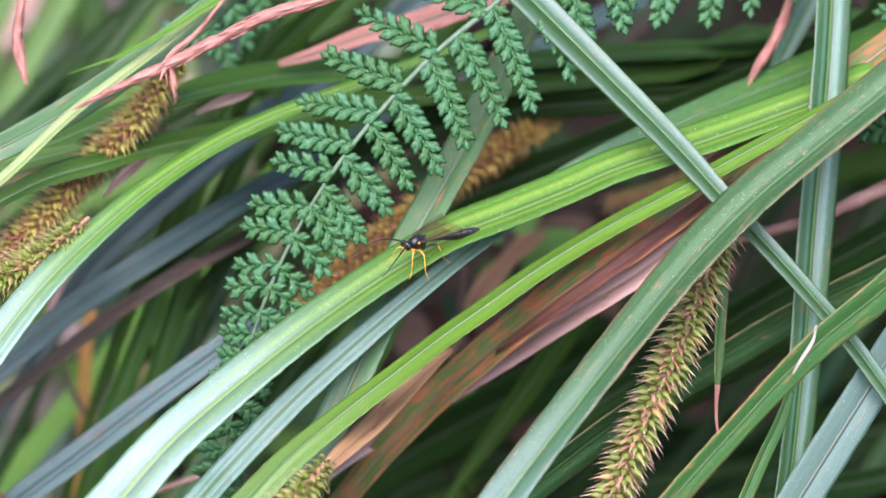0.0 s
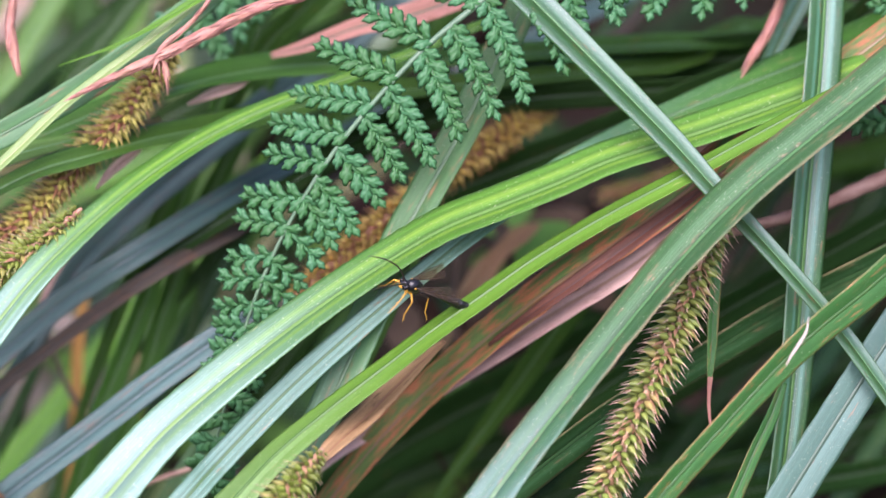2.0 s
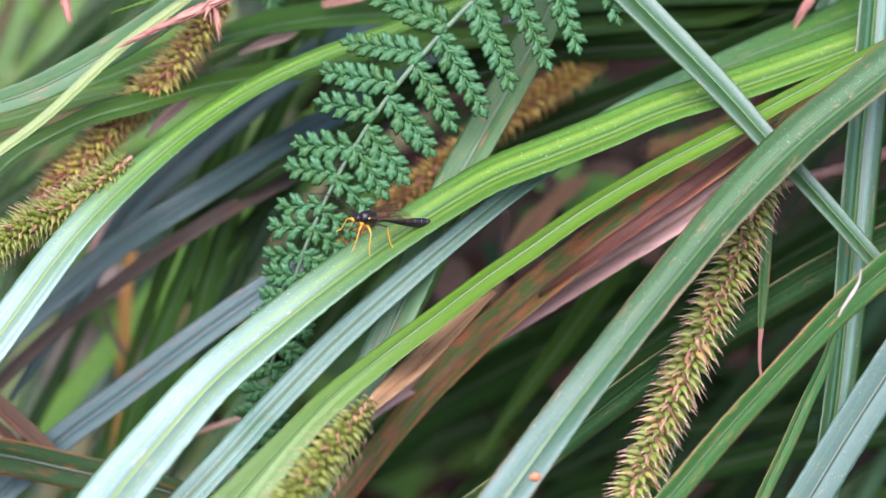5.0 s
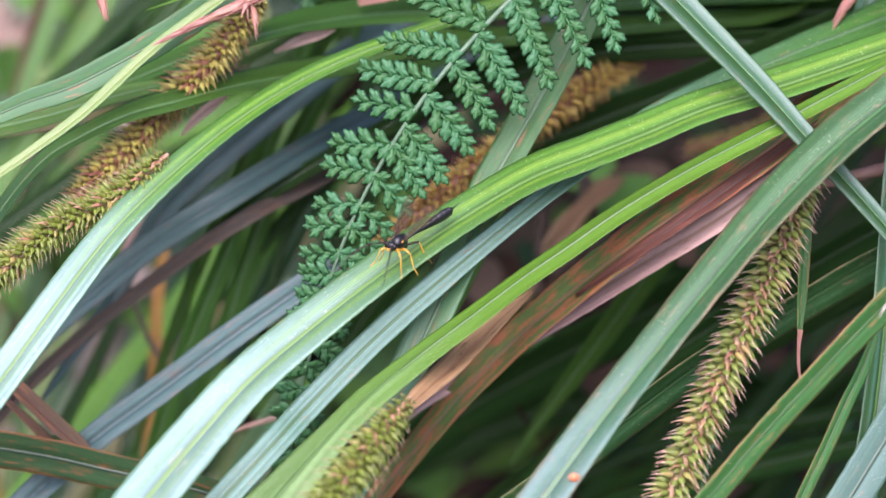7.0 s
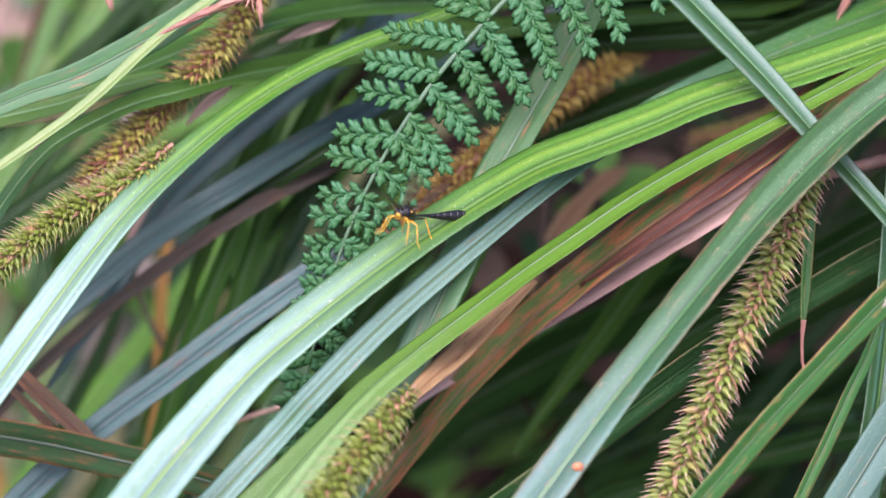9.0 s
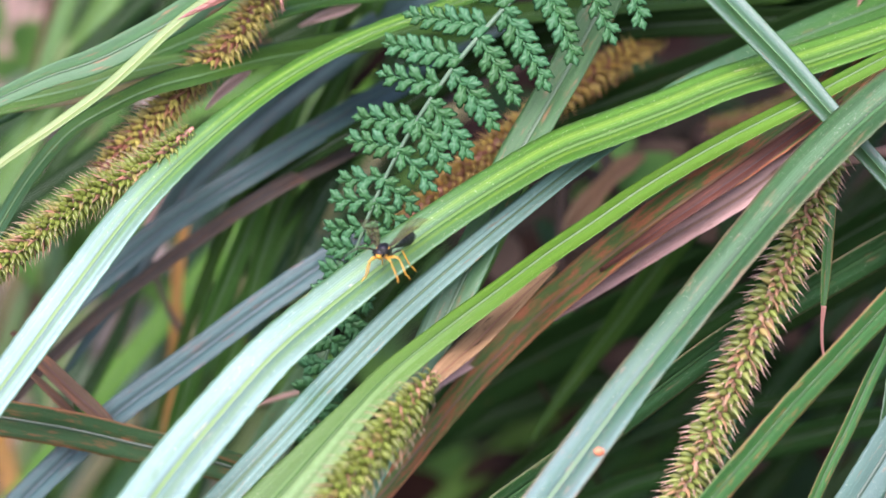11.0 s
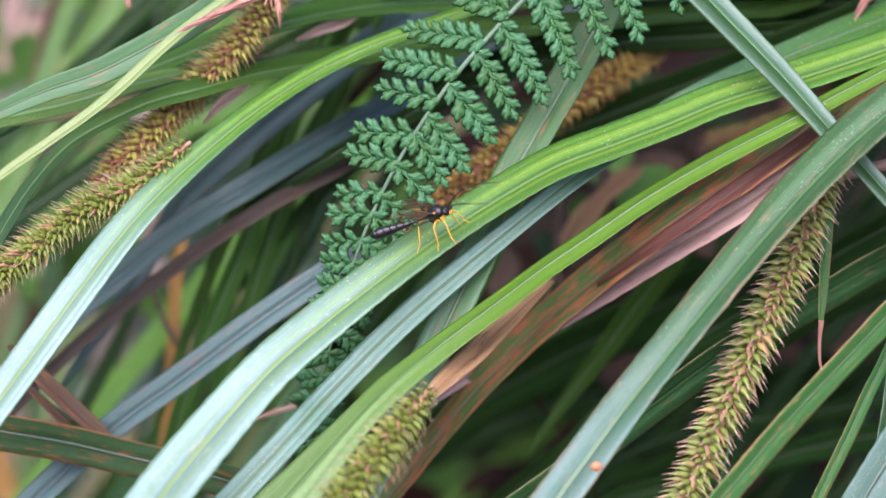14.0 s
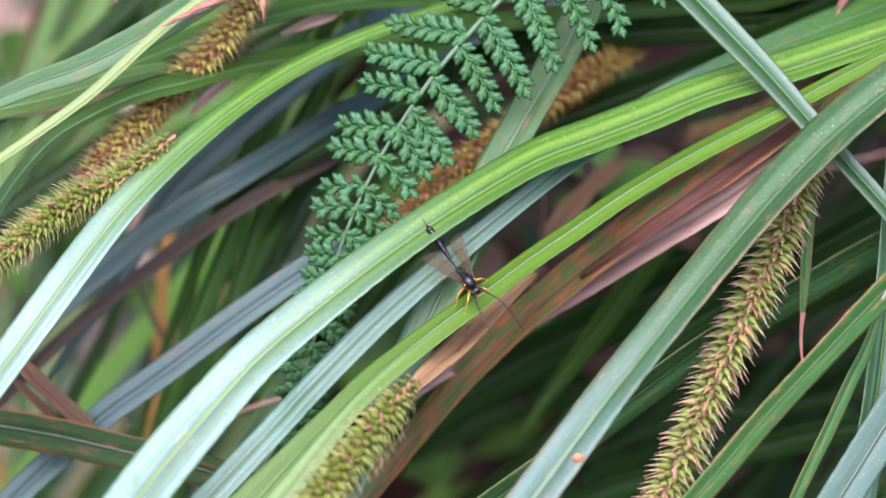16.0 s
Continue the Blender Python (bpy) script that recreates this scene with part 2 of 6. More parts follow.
rib_material(fresh, (0.12, 0.23, 0.05))
rib_material(lime, (0.04, 0.115, 0.006))
rib_material(green, (0.1, 0.22, 0.07))
rib_material(bloom, (0.045, 0.09, 0.055))
rib_material(under, (0.06, 0.13, 0.045))
rib_material(teal, (0.075, 0.18, 0.06))
rib_material(green2, (0.07, 0.15, 0.04))
rib_material(lined, (0.06, 0.13, 0.05))
rib_material(blue, (0.06, 0.13, 0.05))
rib_material(silver, (0.07, 0.17, 0.04))
rib_material(paper, (0.6, 0.54, 0.48))
rib_material(crossing, (0.06, 0.16, 0.05))
rib_material(speck, (0.05, 0.125, 0.03))
rib_material(rusty, (0.2, 0.13, 0.06))
for m in (dry, rosy, cane, russet, scorch, husk, straw, dark, dusk, umber, oliv, mottle, amber):
    rib_material(m, tuple(1.25 * v for v in {"dead_leaf": (0.3, 0.18, 0.11), "straw_leaf": (0.5, 0.4, 0.25), "brown_husk": (0.2, 0.1, 0.05), "dusky_leaf": (0.035, 0.07, 0.075), "yellowed_leaf": (0.3, 0.2, 0.05), "paling_leaf": (0.26, 0.3, 0.12), "russet_leaf": (0.06, 0.028, 0.016), "scorched_leaf": (0.05, 0.02, 0.012), "decaying_leaf": (0.05, 0.04, 0.036), "mottled_leaf": (0.018, 0.04, 0.016)}.get(m.name, (0.05, 0.085, 0.04))))


def simple(name, colour, other, scale, gloss=0.5, relief=0.3, spec=0.5, through_light=0.0, depth=0.0003):
    n = Nodes(name)
    vec = n.coords("Object")
    grain = n.noise(vec, scale, 5.0)
    spread = n.noise(vec, scale * 0.17, 2.0)
    c = n.mix(n.ramp(grain, (0.35, 0.0), (0.65, 1.0)), colour, other)
    c = n.mix(n.ramp(spread, (0.4, 0.0), (0.7, 0.4)), c, tuple(0.6 * v for v in colour))
    rand = n.add("ShaderNodeObjectInfo").outputs["Random"]
    hue = n.add("ShaderNodeHueSaturation", Color=c, Hue=n.math("ADD", 0.485, n.math("MULTIPLY", rand, 0.03)), Value=n.math("ADD", 0.88, n.math("MULTIPLY", rand, 0.24)))
    normal = n.bump(grain, relief, depth)
    bsdf = n.add("ShaderNodeBsdfPrincipled", Base_Color=hue.outputs[0], Roughness=gloss, Normal=normal)
    bsdf.inputs["Specular IOR Level"].default_value = spec
    if not through_light:
        return n.done(bsdf.outputs[0])
    both = n.add("ShaderNodeMixShader")
    n.set(both, "0", through_light)
    n.set(both, "1", bsdf.outputs[0])
    n.set(both, "2", n.add("ShaderNodeBsdfTranslucent", Color=hue.outputs[0]).outputs[0])
    return n.done(both.outputs[0])


def fruit_material(name, low, mid, beak):
    """A beaked fruit: its local z runs in millimetres from its seat to its beak."""
    n = Nodes(name)
    z = n.add("ShaderNodeSeparateXYZ", Vector=n.add("ShaderNodeTexCoord").outputs["Object"]).outputs[2]
    grain = n.noise(n.coords("Object", (1, 1, 0.3)), 2200.0, 3.0)
    fac = n.math("ADD", n.math("MULTIPLY", z, 220.0), n.math("MULTIPLY", grain, 0.15))
    c = n.ramp(fac, (0.1, low), (0.45, mid), (0.68, mid), (0.8, beak), (1.0, tuple(0.7 * b for b in beak)))
    rand = n.add("ShaderNodeObjectInfo").outputs["Random"]
    c = n.mix(n.ramp(rand, (0.82, 0.0), (1.0, 0.6)), c, (0.62 * beak[0], 0.45 * beak[1], 0.34 * beak[2]))
    hue = n.add("ShaderNodeHueSaturation", Color=c, Hue=n.math("ADD", 0.49, n.math("MULTIPLY", rand, 0.02)), Value=n.math("ADD", 0.75, n.math("MULTIPLY", rand, 0.5)))
    bsdf = n.add("ShaderNodeBsdfPrincipled", Base_Color=hue.outputs[0], Roughness=0.42, Normal=n.bump(grain, 0.3, 0.0001))
    return n.done(bsdf.outputs[0])


fruit_green = fruit_material("green_fruit", (0.09, 0.13, 0.024), (0.19, 0.235, 0.05), (0.6, 0.4, 0.31))
fruit_olive = fruit_material("olive_fruit", (0.07, 0.1, 0.015), (0.16, 0.2, 0.032), (0.42, 0.32, 0.2))
fruit_brown = fruit_material("brown_fruit", (0.1, 0.08, 0.025), (0.36, 0.31, 0.07), (0.36, 0.17, 0.09))
fruit_amber = fruit_material("amber_fruit", (0.24, 0.14, 0.04), (0.5, 0.36, 0.09), (0.5, 0.23, 0.08))
scale_tan = simple("tan_scale", (0.42, 0.2, 0.11), (0.54, 0.34, 0.22), 900, 0.5)
scale_brown = simple("brown_scale", (0.26, 0.1, 0.06), (0.36, 0.18, 0.1), 900, 0.5)
bract_pink = simple("pink_bract", (0.4, 0.2, 0.155), (0.3, 0.12, 0.08), 700, 0.55, 0.5)
twig_pink = simple("pinkish_twig", (0.4, 0.26, 0.2), (0.25, 0.14, 0.1), 300, 0.6, 0.5)
fern_green = simple("fern_green", (0.04, 0.148, 0.042), (0.068, 0.2, 0.08), 600, 0.45, 0.4, 0.35, 0.24)
fern_axis = simple("fern_axis", (0.08, 0.16, 0.085), (0.12, 0.2, 0.12), 700, 0.5)
# soil and litter near black: the shade behind the clump is in the colour
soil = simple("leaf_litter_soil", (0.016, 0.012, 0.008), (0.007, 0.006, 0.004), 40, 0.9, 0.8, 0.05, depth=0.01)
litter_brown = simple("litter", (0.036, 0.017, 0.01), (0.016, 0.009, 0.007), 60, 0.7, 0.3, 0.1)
# dead leaves set darker than their own brown, for the same deep shade
dead_brown = simple("dead_brown_leaf", (0.13, 0.08, 0.058), (0.07, 0.045, 0.032), 90, 0.7, 0.4, 0.2, 0.15)
weed_green = simple("weed_leaf", (0.19, 0.36, 0.08), (0.12, 0.26, 0.05), 60, 0.6, 0.4, 0.2, 0.4)
# copy of the weed leaf with shade put into its colour
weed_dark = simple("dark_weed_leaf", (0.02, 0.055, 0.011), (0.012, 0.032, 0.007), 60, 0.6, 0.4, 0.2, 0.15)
weed_tan = simple("withered_weed_leaf", (0.6, 0.46, 0.4), (0.42, 0.3, 0.24), 60, 0.7, 0.4, 0.2, 0.15)
weed_pale = simple("pale_weed_leaf", (0.36, 0.44, 0.3), (0.26, 0.36, 0.2), 60, 0.6, 0.4, 0.2, 0.25)

# ---- shared geometry ----
# The clump's own frame: x to the right, h up its face, d into it, in millimetres; the face leans back by 25 degrees.
CENTRE = Vector((0, 0, 0.41))
TILT = radians(25)
AX_H = Vector((0, math.sin(TILT), math.cos(TILT)))
AX_D = Vector((0, math.cos(TILT), -math.sin(TILT)))
AX_X = Vector((1, 0, 0))


def spot(x, h, d=0.0):
    return CENTRE + (AX_X * x + AX_H * h + AX_D * d) / 1000


def way(x, h, toward):
    return (AX_X * x + AX_H * h - AX_D * toward).normalized()


def mesh_of(name, verts, faces, mats, uvs=None, smooth=True, bloom=None):
    me = bpy.data.meshes.new(name)
    me.from_pydata([tuple(v) for v in verts], [], faces)
    for m in mats:
        me.materials.append(m)
    if uvs is not None:
        layer = me.uv_layers.new(name="UVMap")
        for loop in me.loops:
            layer.data[loop.index].uv = uvs[loop.vertex_index]
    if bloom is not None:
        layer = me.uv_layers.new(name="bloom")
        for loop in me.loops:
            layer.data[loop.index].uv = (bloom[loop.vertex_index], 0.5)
    if smooth:
        me.polygons.foreach_set("use_smooth", [True] * len(me.polygons))
    me.update()
    return me


def part(name, me, parent, label="", m=None):
    ob = new(name, me)
    ob.parent = parent
    if m is not None:
        ob.matrix_basis = m
    return tagged(ob, label=label)


def thing(name, at, label, category, group="", kind=""):
    ob = new(name)
    ob.empty_display_size = 0.005
    ob.matrix_basis = Matrix.Translation(at)
    return tagged(ob, label=label, category=category, group=group, kind=kind)


def smooth_line(points, steps):
    """Catmull-Rom through rows of numbers; a row may carry a width as well."""
    p = np.array(points, float)
    p = np.vstack([2 * p[0] - p[1], p, 2 * p[-1] - p[-2]])
    out = []
    for i in range(1, len(p) - 2):
        for k in range(steps):
            t = k / steps
            a, b, c, d = p[i - 1], p[i], p[i + 1], p[i + 2]
            out.append(0.5 * (2 * b + (c - a) * t + (2 * a - 5 * b + 4 * c - d) * t * t + (3 * b - a - 3 * c + d) * t ** 3))
    out.append(p[-2])
    return np.array(out)


def unit(v):
    return v / np.maximum(np.linalg.norm(v, axis=-1, keepdims=True), 1e-12)


def tube(points, radii, sides=8):
    """Closed tube along rows of places; radii per row."""
    p = np.array([tuple(q) for q in points], float)
    t = unit(np.gradient(p, axis=0))
    ref = np.array([0.31, 0.53, 0.79])
    a = unit(np.cross(t, ref))
    b = np.cross(t, a)
    verts, faces = [], []
    for i in range(len(p)):
        for k in range(sides):
            g = 2 * math.pi * k / sides
            verts.append(p[i] + radii[i] * (math.cos(g) * a[i] + math.sin(g) * b[i]))
    for i in range(len(p) - 1):
        for k in range(sides):
            j = (k + 1) % sides
            faces.append((i * sides + k, i * sides + j, (i + 1) * sides + j, (i + 1) * sides + k))
    faces.append(tuple(range(sides))[::-1])
    faces.append(tuple(range((len(p) - 1) * sides, len(p) * sides)))
    return verts, faces


# ---- ground ----
def build_ground():
    bm = bmesh.new()
    n = 90
    rows = []
    for i in range(n + 1):
        row = []
        for j in range(n + 1):
            u, v = 2 * i / n - 1, 2 * j / n - 1
            x, y = 60 * u * abs(u) ** 3 + 1.2 * u, 60 * v * abs(v) ** 3 + 1.2 * v
            z = 0.03 * noise.noise((x * 3, y * 3, 0)) - 0.02
            row.append(bm.verts.new((x, y + 0.6, z)))
        rows.append(row)
    for i in range(n):
        for j in range(n):
            bm.faces.new((rows[i][j], rows[i + 1][j], rows[i + 1][j + 1], rows[i][j + 1]))
    me = bpy.data.meshes.new("ground")
    bm.to_mesh(me)
    bm.free()
    me.materials.append(soil)
    me.polygons.foreach_set("use_smooth", [True] * len(me.polygons))
    tagged(new("ground", me), "soil under the sedges, painted dark for shade", "ground", kind="structure")


build_ground()

# ---- sedge leaves ----
ROOTS = {"R": (0.42, 0.22), "L": (-0.46, 0.3), "U": (0.24, 0.55)}
ACROSS = 13


def blade_mesh(rows, face0, face1, keel, mat, full, turn, thick=0.00022):
    """rows: x, y, z, width in metres, from the base on; the section is a shallow keeled gutter."""
    p, w = rows[:, :3], rows[:, 3]
    n = len(p)
    t = unit(np.gradient(p, axis=0))
    k = np.clip(((np.arange(n) - (n - full)) / max(full - 1, 1) - turn + 0.42) / 0.42, 0, 1)[:, None]
    k = k * k * (3 - 2 * k)
    f = unit(np.array(face0)[None] * (1 - k) + np.array(face1)[None] * k)
    nor = unit(f - t * np.sum(f * t, axis=1, keepdims=True))
    side = np.cross(t, nor)
    s = np.linspace(-1, 1, ACROSS)
    length = np.concatenate([[0], np.cumsum(np.linalg.norm(np.diff(p, axis=0), axis=1))])
    verts, uvs, wax_sheen = [], [], []
    for layer in (0, 1):
        for i in range(n):
            wave = 0.004 * math.sin(length[i] * 190 + keel * 50)
            for j in range(ACROSS):
                a = abs(s[j])
                h = w[i] * 0.5 * (keel * 1.5 * a - keel * 0.85 * a * a + wave * s[j])
                ragged = 1 + (0.018 * math.sin(length[i] * 2300 + 3 * s[j]) if a > 0.99 else 0)
                q = p[i] + side[i] * (0.5 * w[i] * s[j] * ragged) + nor[i] * (h - layer * thick * (1.02 - a))
                verts.append(q)
                uvs.append((j / (ACROSS - 1), length[i] * 100))
                wax_sheen.append(float(k[i, 0]))
    faces = []
    m = n * ACROSS
    for i in range(n - 1):
        for j in range(ACROSS - 1):
            a = i * ACROSS + j
            faces.append((a, a + 1, a + ACROSS + 1, a + ACROSS))
            faces.append((m + a, m + a + ACROSS, m + a + ACROSS + 1, m + a + 1))
        for j in (0, ACROSS - 1):
            a = i * ACROSS + j
            quad = (a, a + ACROSS, m + a + ACROSS, m + a)
            faces.append(quad if j == 0 else quad[::-1])
    for i in (0, n - 1):
        for j in range(ACROSS - 1):
            a = i * ACROSS + j
            quad = (a, m + a, m + a + 1, a + 1)
            faces.append(quad if i == 0 else quad[::-1])
    blade = (verts, faces, uvs, wax_sheen if abs(face0[0] - face1[0]) > 0.05 else None)
    # the rib down the middle, a low rounded ridge
    rv, ru, rf = [], [], []
    prof = ((-1, -0.25), (-0.55, 0.55), (0, 0.8), (0.55, 0.55), (1, -0.25))
    for i in range(n):
        half = min(0.00045, 0.055 * w[i])
        for a, b in prof:
            rv.append(p[i] + side[i] * half * a + nor[i] * (0.00016 * b + keel * 1.5 * 0.5 * half * abs(a)))
            ru.append((a, length[i] * 100))
    for i in range(n - 1):
        for j in range(4):
            a = i * 5 + j
            rf.append((a, a + 1, a + 6, a + 5))
    return blade, (rv, rf, ru)


def leaf(label, mat, root, face0, face1, keel, points, turn=0.74, name="sedge_leaf", steps=7):
    """points: x, h, d, width in millimetres from base to tip; it faces face0 at its base and face1 from the share turn of its length on."""
    rows = np.array([(*spot(*q[:3]), q[3] / 1000) for q in points])
    fine = smooth_line(rows, steps)
    full = len(fine)
    if root:
        # carry the base on over the top of the clump and down to its root
        x, y = ROOTS[root]
        x, y = x + 0.05 * math.sin(37 * rows[0, 0] + 91 * rows[0, 2]), y + 0.05 * math.cos(51 * rows[0, 1] + 17 * rows[0, 2])
        a, t = rows[0], unit(rows[0, :3] - rows[1, :3])
        p1, p2 = a[:3] + t * 0.05, a[:3] + t * 0.1 + np.array([0, 0.01, -0.01])
        far = np.array([x, y, 0.0])
        p3 = 0.5 * (p2 + far) + np.array([0.06 if x > 0 else -0.06, 0.02, 0.06])
        extra = np.array([(*far, 0.006), (*(0.3 * p3 + 0.7 * far + np.array([0, 0, 0.03])), 0.008), (*p3, a[3]), (*p2, a[3]), (*p1, a[3]), tuple(a)])
        fine = np.vstack([smooth_line(extra, 5)[:-1], fine])
    if points[-1][3] > 2:
        # the tip, tapering away
        a, t = fine[-1], unit(fine[-1, :3] - fine[-3, :3])
        tip = [(*(a[:3] + t * 0.02 * k + np.array([0, 0, -0.004 * k * k])), a[3] * s) for k, s in ((1, 0.8), (2, 0.5), (3, 0.06))]
        fine = np.vstack([fine[:-1], smooth_line(np.array([tuple(a)] + tip), 4)])
        full += 12
    at = fine[0, :3].copy()
    fine[:, :3] -= at
    fine[:, 3] = np.maximum(fine[:, 3], 0.0001)
    blade, rib = blade_mesh(fine, way(*face0), way(*face1), keel, mat, full, turn)
    ob = thing(name, at, label, "leaf", "sedge leaves")
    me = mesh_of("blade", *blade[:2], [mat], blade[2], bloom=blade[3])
    # crisp edges: the thin rim is flat shaded
    k = 2 * (ACROSS - 1)
    me.polygons.foreach_set("use_smooth", [i % (k + 2) < k for i in range(len(me.polygons))])
    part("blade", me, ob)
    part("midrib", mesh_of("midrib", *rib[:2], [RIB[mat.name]], rib[2]), ob, "thin raised rib along the leaf")
    return ob


def withered_tip(ob, points):
    """A dry curled end on a leaf, as a part of it."""
    rows = smooth_line(np.array([(*(spot(*q[:3]) - ob.location), q[3] / 1000) for q in points]), 6)
    blade, _ = blade_mesh(rows, way(0.3, -0.3, 0.9), way(0.3, -0.3, 0.9), 0.3, rosy, len(rows), 0.74)
    part("withered_tip", mesh_of("withered_tip", *blade[:2], [rosy], blade[2]), ob, "dry pinkish leaf tip")


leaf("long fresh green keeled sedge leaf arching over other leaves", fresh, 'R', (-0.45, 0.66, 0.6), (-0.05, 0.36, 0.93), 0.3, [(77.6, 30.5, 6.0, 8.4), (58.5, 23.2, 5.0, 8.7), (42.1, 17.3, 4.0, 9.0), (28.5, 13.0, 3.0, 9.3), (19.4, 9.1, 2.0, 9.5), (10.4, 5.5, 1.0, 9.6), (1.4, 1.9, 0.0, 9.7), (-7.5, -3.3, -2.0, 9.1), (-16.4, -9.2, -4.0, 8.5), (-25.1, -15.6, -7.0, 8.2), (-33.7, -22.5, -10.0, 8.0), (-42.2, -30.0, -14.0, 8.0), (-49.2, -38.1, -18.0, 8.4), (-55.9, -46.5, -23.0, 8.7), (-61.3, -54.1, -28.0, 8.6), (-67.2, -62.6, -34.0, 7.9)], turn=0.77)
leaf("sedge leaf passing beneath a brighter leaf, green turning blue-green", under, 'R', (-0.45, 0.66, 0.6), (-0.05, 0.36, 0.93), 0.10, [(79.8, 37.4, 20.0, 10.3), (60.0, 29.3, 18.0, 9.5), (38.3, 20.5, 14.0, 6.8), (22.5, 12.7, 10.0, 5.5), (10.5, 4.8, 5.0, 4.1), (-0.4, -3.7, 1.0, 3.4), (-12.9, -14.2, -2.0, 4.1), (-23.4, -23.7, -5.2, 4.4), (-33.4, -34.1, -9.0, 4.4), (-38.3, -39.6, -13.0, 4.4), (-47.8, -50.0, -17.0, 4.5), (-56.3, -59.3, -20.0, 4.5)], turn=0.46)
leaf("slender yellow-green folded sedge leaf widening at its lower end", lime, 'R', (-0.45, 0.66, 0.6), (-0.25, 0.5, 0.83), -0.26, [(78.0, 31.4, -4.0, 3.6), (58.6, 21.2, -4.0, 3.9), (46.7, 14.8, -3.0, 4.3), (38.4, 10.2, -2.0, 4.6), (26.6, 3.9, 0.0, 5.0), (15.8, -2.6, 1.0, 5.2), (6.8, -8.9, 0.0, 5.4), (-0.4, -13.9, -2.0, 5.5), (-8.3, -19.9, -5.0, 5.8), (-16.2, -25.9, -8.0, 5.8), (-24.0, -32.3, -12.0, 6.0), (-29.8, -38.3, -16.0, 6.2), (-39.2, -49.2, -22.0, 9.4), (-46.2, -56.8, -26.0, 10.0)], turn=0.9)
leaf("broad blue-green sedge leaf with a few brown specks", teal, 'R', (-0.6, 0.5, 0.62), (-0.05, 0.36, 0.93), 0.42, [(74.6, 29.3, -14.0, 9.7), (67.6, 23.6, -14.0, 9.6), (56.4, 14.5, -13.0, 9.4), (47.7, 7.1, -13.0, 9.8), (38.9, -1.8, -14.0, 9.6), (30.0, -12.2, -16.0, 8.8), (21.3, -22.8, -18.0, 7.6), (13.4, -32.6, -20.0, 6.9), (8.7, -38.7, -22.0, 6.7), (1.8, -48.0, -25.0, 6.6), (-5.0, -57.0, -28.0, 6.3)], turn=0.8)
leaf("sedge leaf with pale shining halves crossing its neighbours", crossing, 'L', (-0.02, -0.05, 1), (-0.02, -0.05, 1), -0.65, [(1.4, 52.5, 4.0, 5.2), (8.7, 45.2, 3.0, 5.4), (16.3, 37.4, 1.0, 5.3), (28.2, 25.1, -2.0, 4.7), (37.0, 15.9, -4.0, 4.2), (44.8, 7.0, -6.0, 3.5), (54.3, -3.6, -8.0, 3.0), (63.0, -13.8, -9.0, 2.9), (68.9, -21.9, -10.0, 2.8), (76.8, -33.2, -11.0, 2.5), (85.4, -45.4, -12.0, 1.9)])
leaf("upright sedge leaf with painted pale sheen stripes and rust flecks", silver, 'U', (0.35, -0.3, 0.9), (0.35, -0.3, 0.9), 0.40, [(62.7, 50.0, 6.0, 6.5), (62.1, 36.3, 5.0, 6.5), (60.8, 21.7, 3.0, 6.7), (58.9, 3.7, 1.0, 6.6), (57.4, -14.3, 0.0, 6.0), (55.5, -32.1, -1.0, 5.7), (54.1, -41.0, -2.0, 5.5), (52.7, -50.7, -3.0, 5.3), (50.3, -60.4, -4.0, 4.9)])
leaf("rust-flecked green sedge leaf with torn white edge", speck, 'R', (0.3, -0.3, 0.9), (0.3, -0.3, 0.9), 0.20, [(78.4, 3.1, -12.0, 5.8), (68.3, -6.0, -14.0, 5.8), (59.5, -12.9, -16.0, 5.4), (53.3, -18.5, -17.0, 4.8), (44.6, -27.7, -18.0, 4.4), (36.7, -36.3, -19.0, 4.4), (28.9, -45.5, -20.0, 4.4), (22.8, -52.7, -21.0, 4.2), (15.1, -61.6, -22.0, 3.8)])
leaf("flat grey-green sedge leaf with rough edges", bloom, 'R', (0.1, 0.05, 1), (0.1, 0.05, 1), 0.12, [(79.7, -2.6, -4.0, 6.2), (69.6, -17.8, -5.0, 6.4), (63.4, -27.2, -6.0, 6.6), (56.2, -38.4, -7.0, 6.6), (50.8, -47.1, -8.0, 6.5), (44.5, -57.1, -9.0, 6.2)])
leaf("narrow rust-edged sedge leaf hanging below another", speck, '', (0.25, -0.5, 0.85), (0.25, -0.5, 0.85), 0.30, [(54.3, -22.0, -8.0, 1.4), (52.3, -27.2, -9.0, 2.4), (49.7, -32.4, -10.0, 2.6), (46.5, -39.4, -11.0, 2.6), (42.5, -47.6, -12.0, 2.4), (39.0, -55.9, -12.0, 2.0)])
drooping = leaf("thin drooping sedge leaf with a withered tip", speck, '', (0.25, -0.5, 0.85), (0.25, -0.5, 0.85), 0.30, [(46.7, 10.0, 5.0, 1.2), (45.3, 1.0, 4.0, 1.8), (44.5, -7.1, 3.0, 2.0), (44.0, -16.1, 2.5, 1.7), (43.7, -20.6, 2.0, 1.1), (43.6, -22.4, 2.0, 0.6)])
withered_tip(drooping, [(43.7, -21.6, 1.8, 1.0), (43.5, -24.2, 1.8, 0.62), (43.5, -26.8, 1.8, 0.5), (43.7, -28.8, 1.7, 0.42), (44.2, -30.4, 1.5, 0.3), (44.7, -31.5, 1.2, 0.12)])
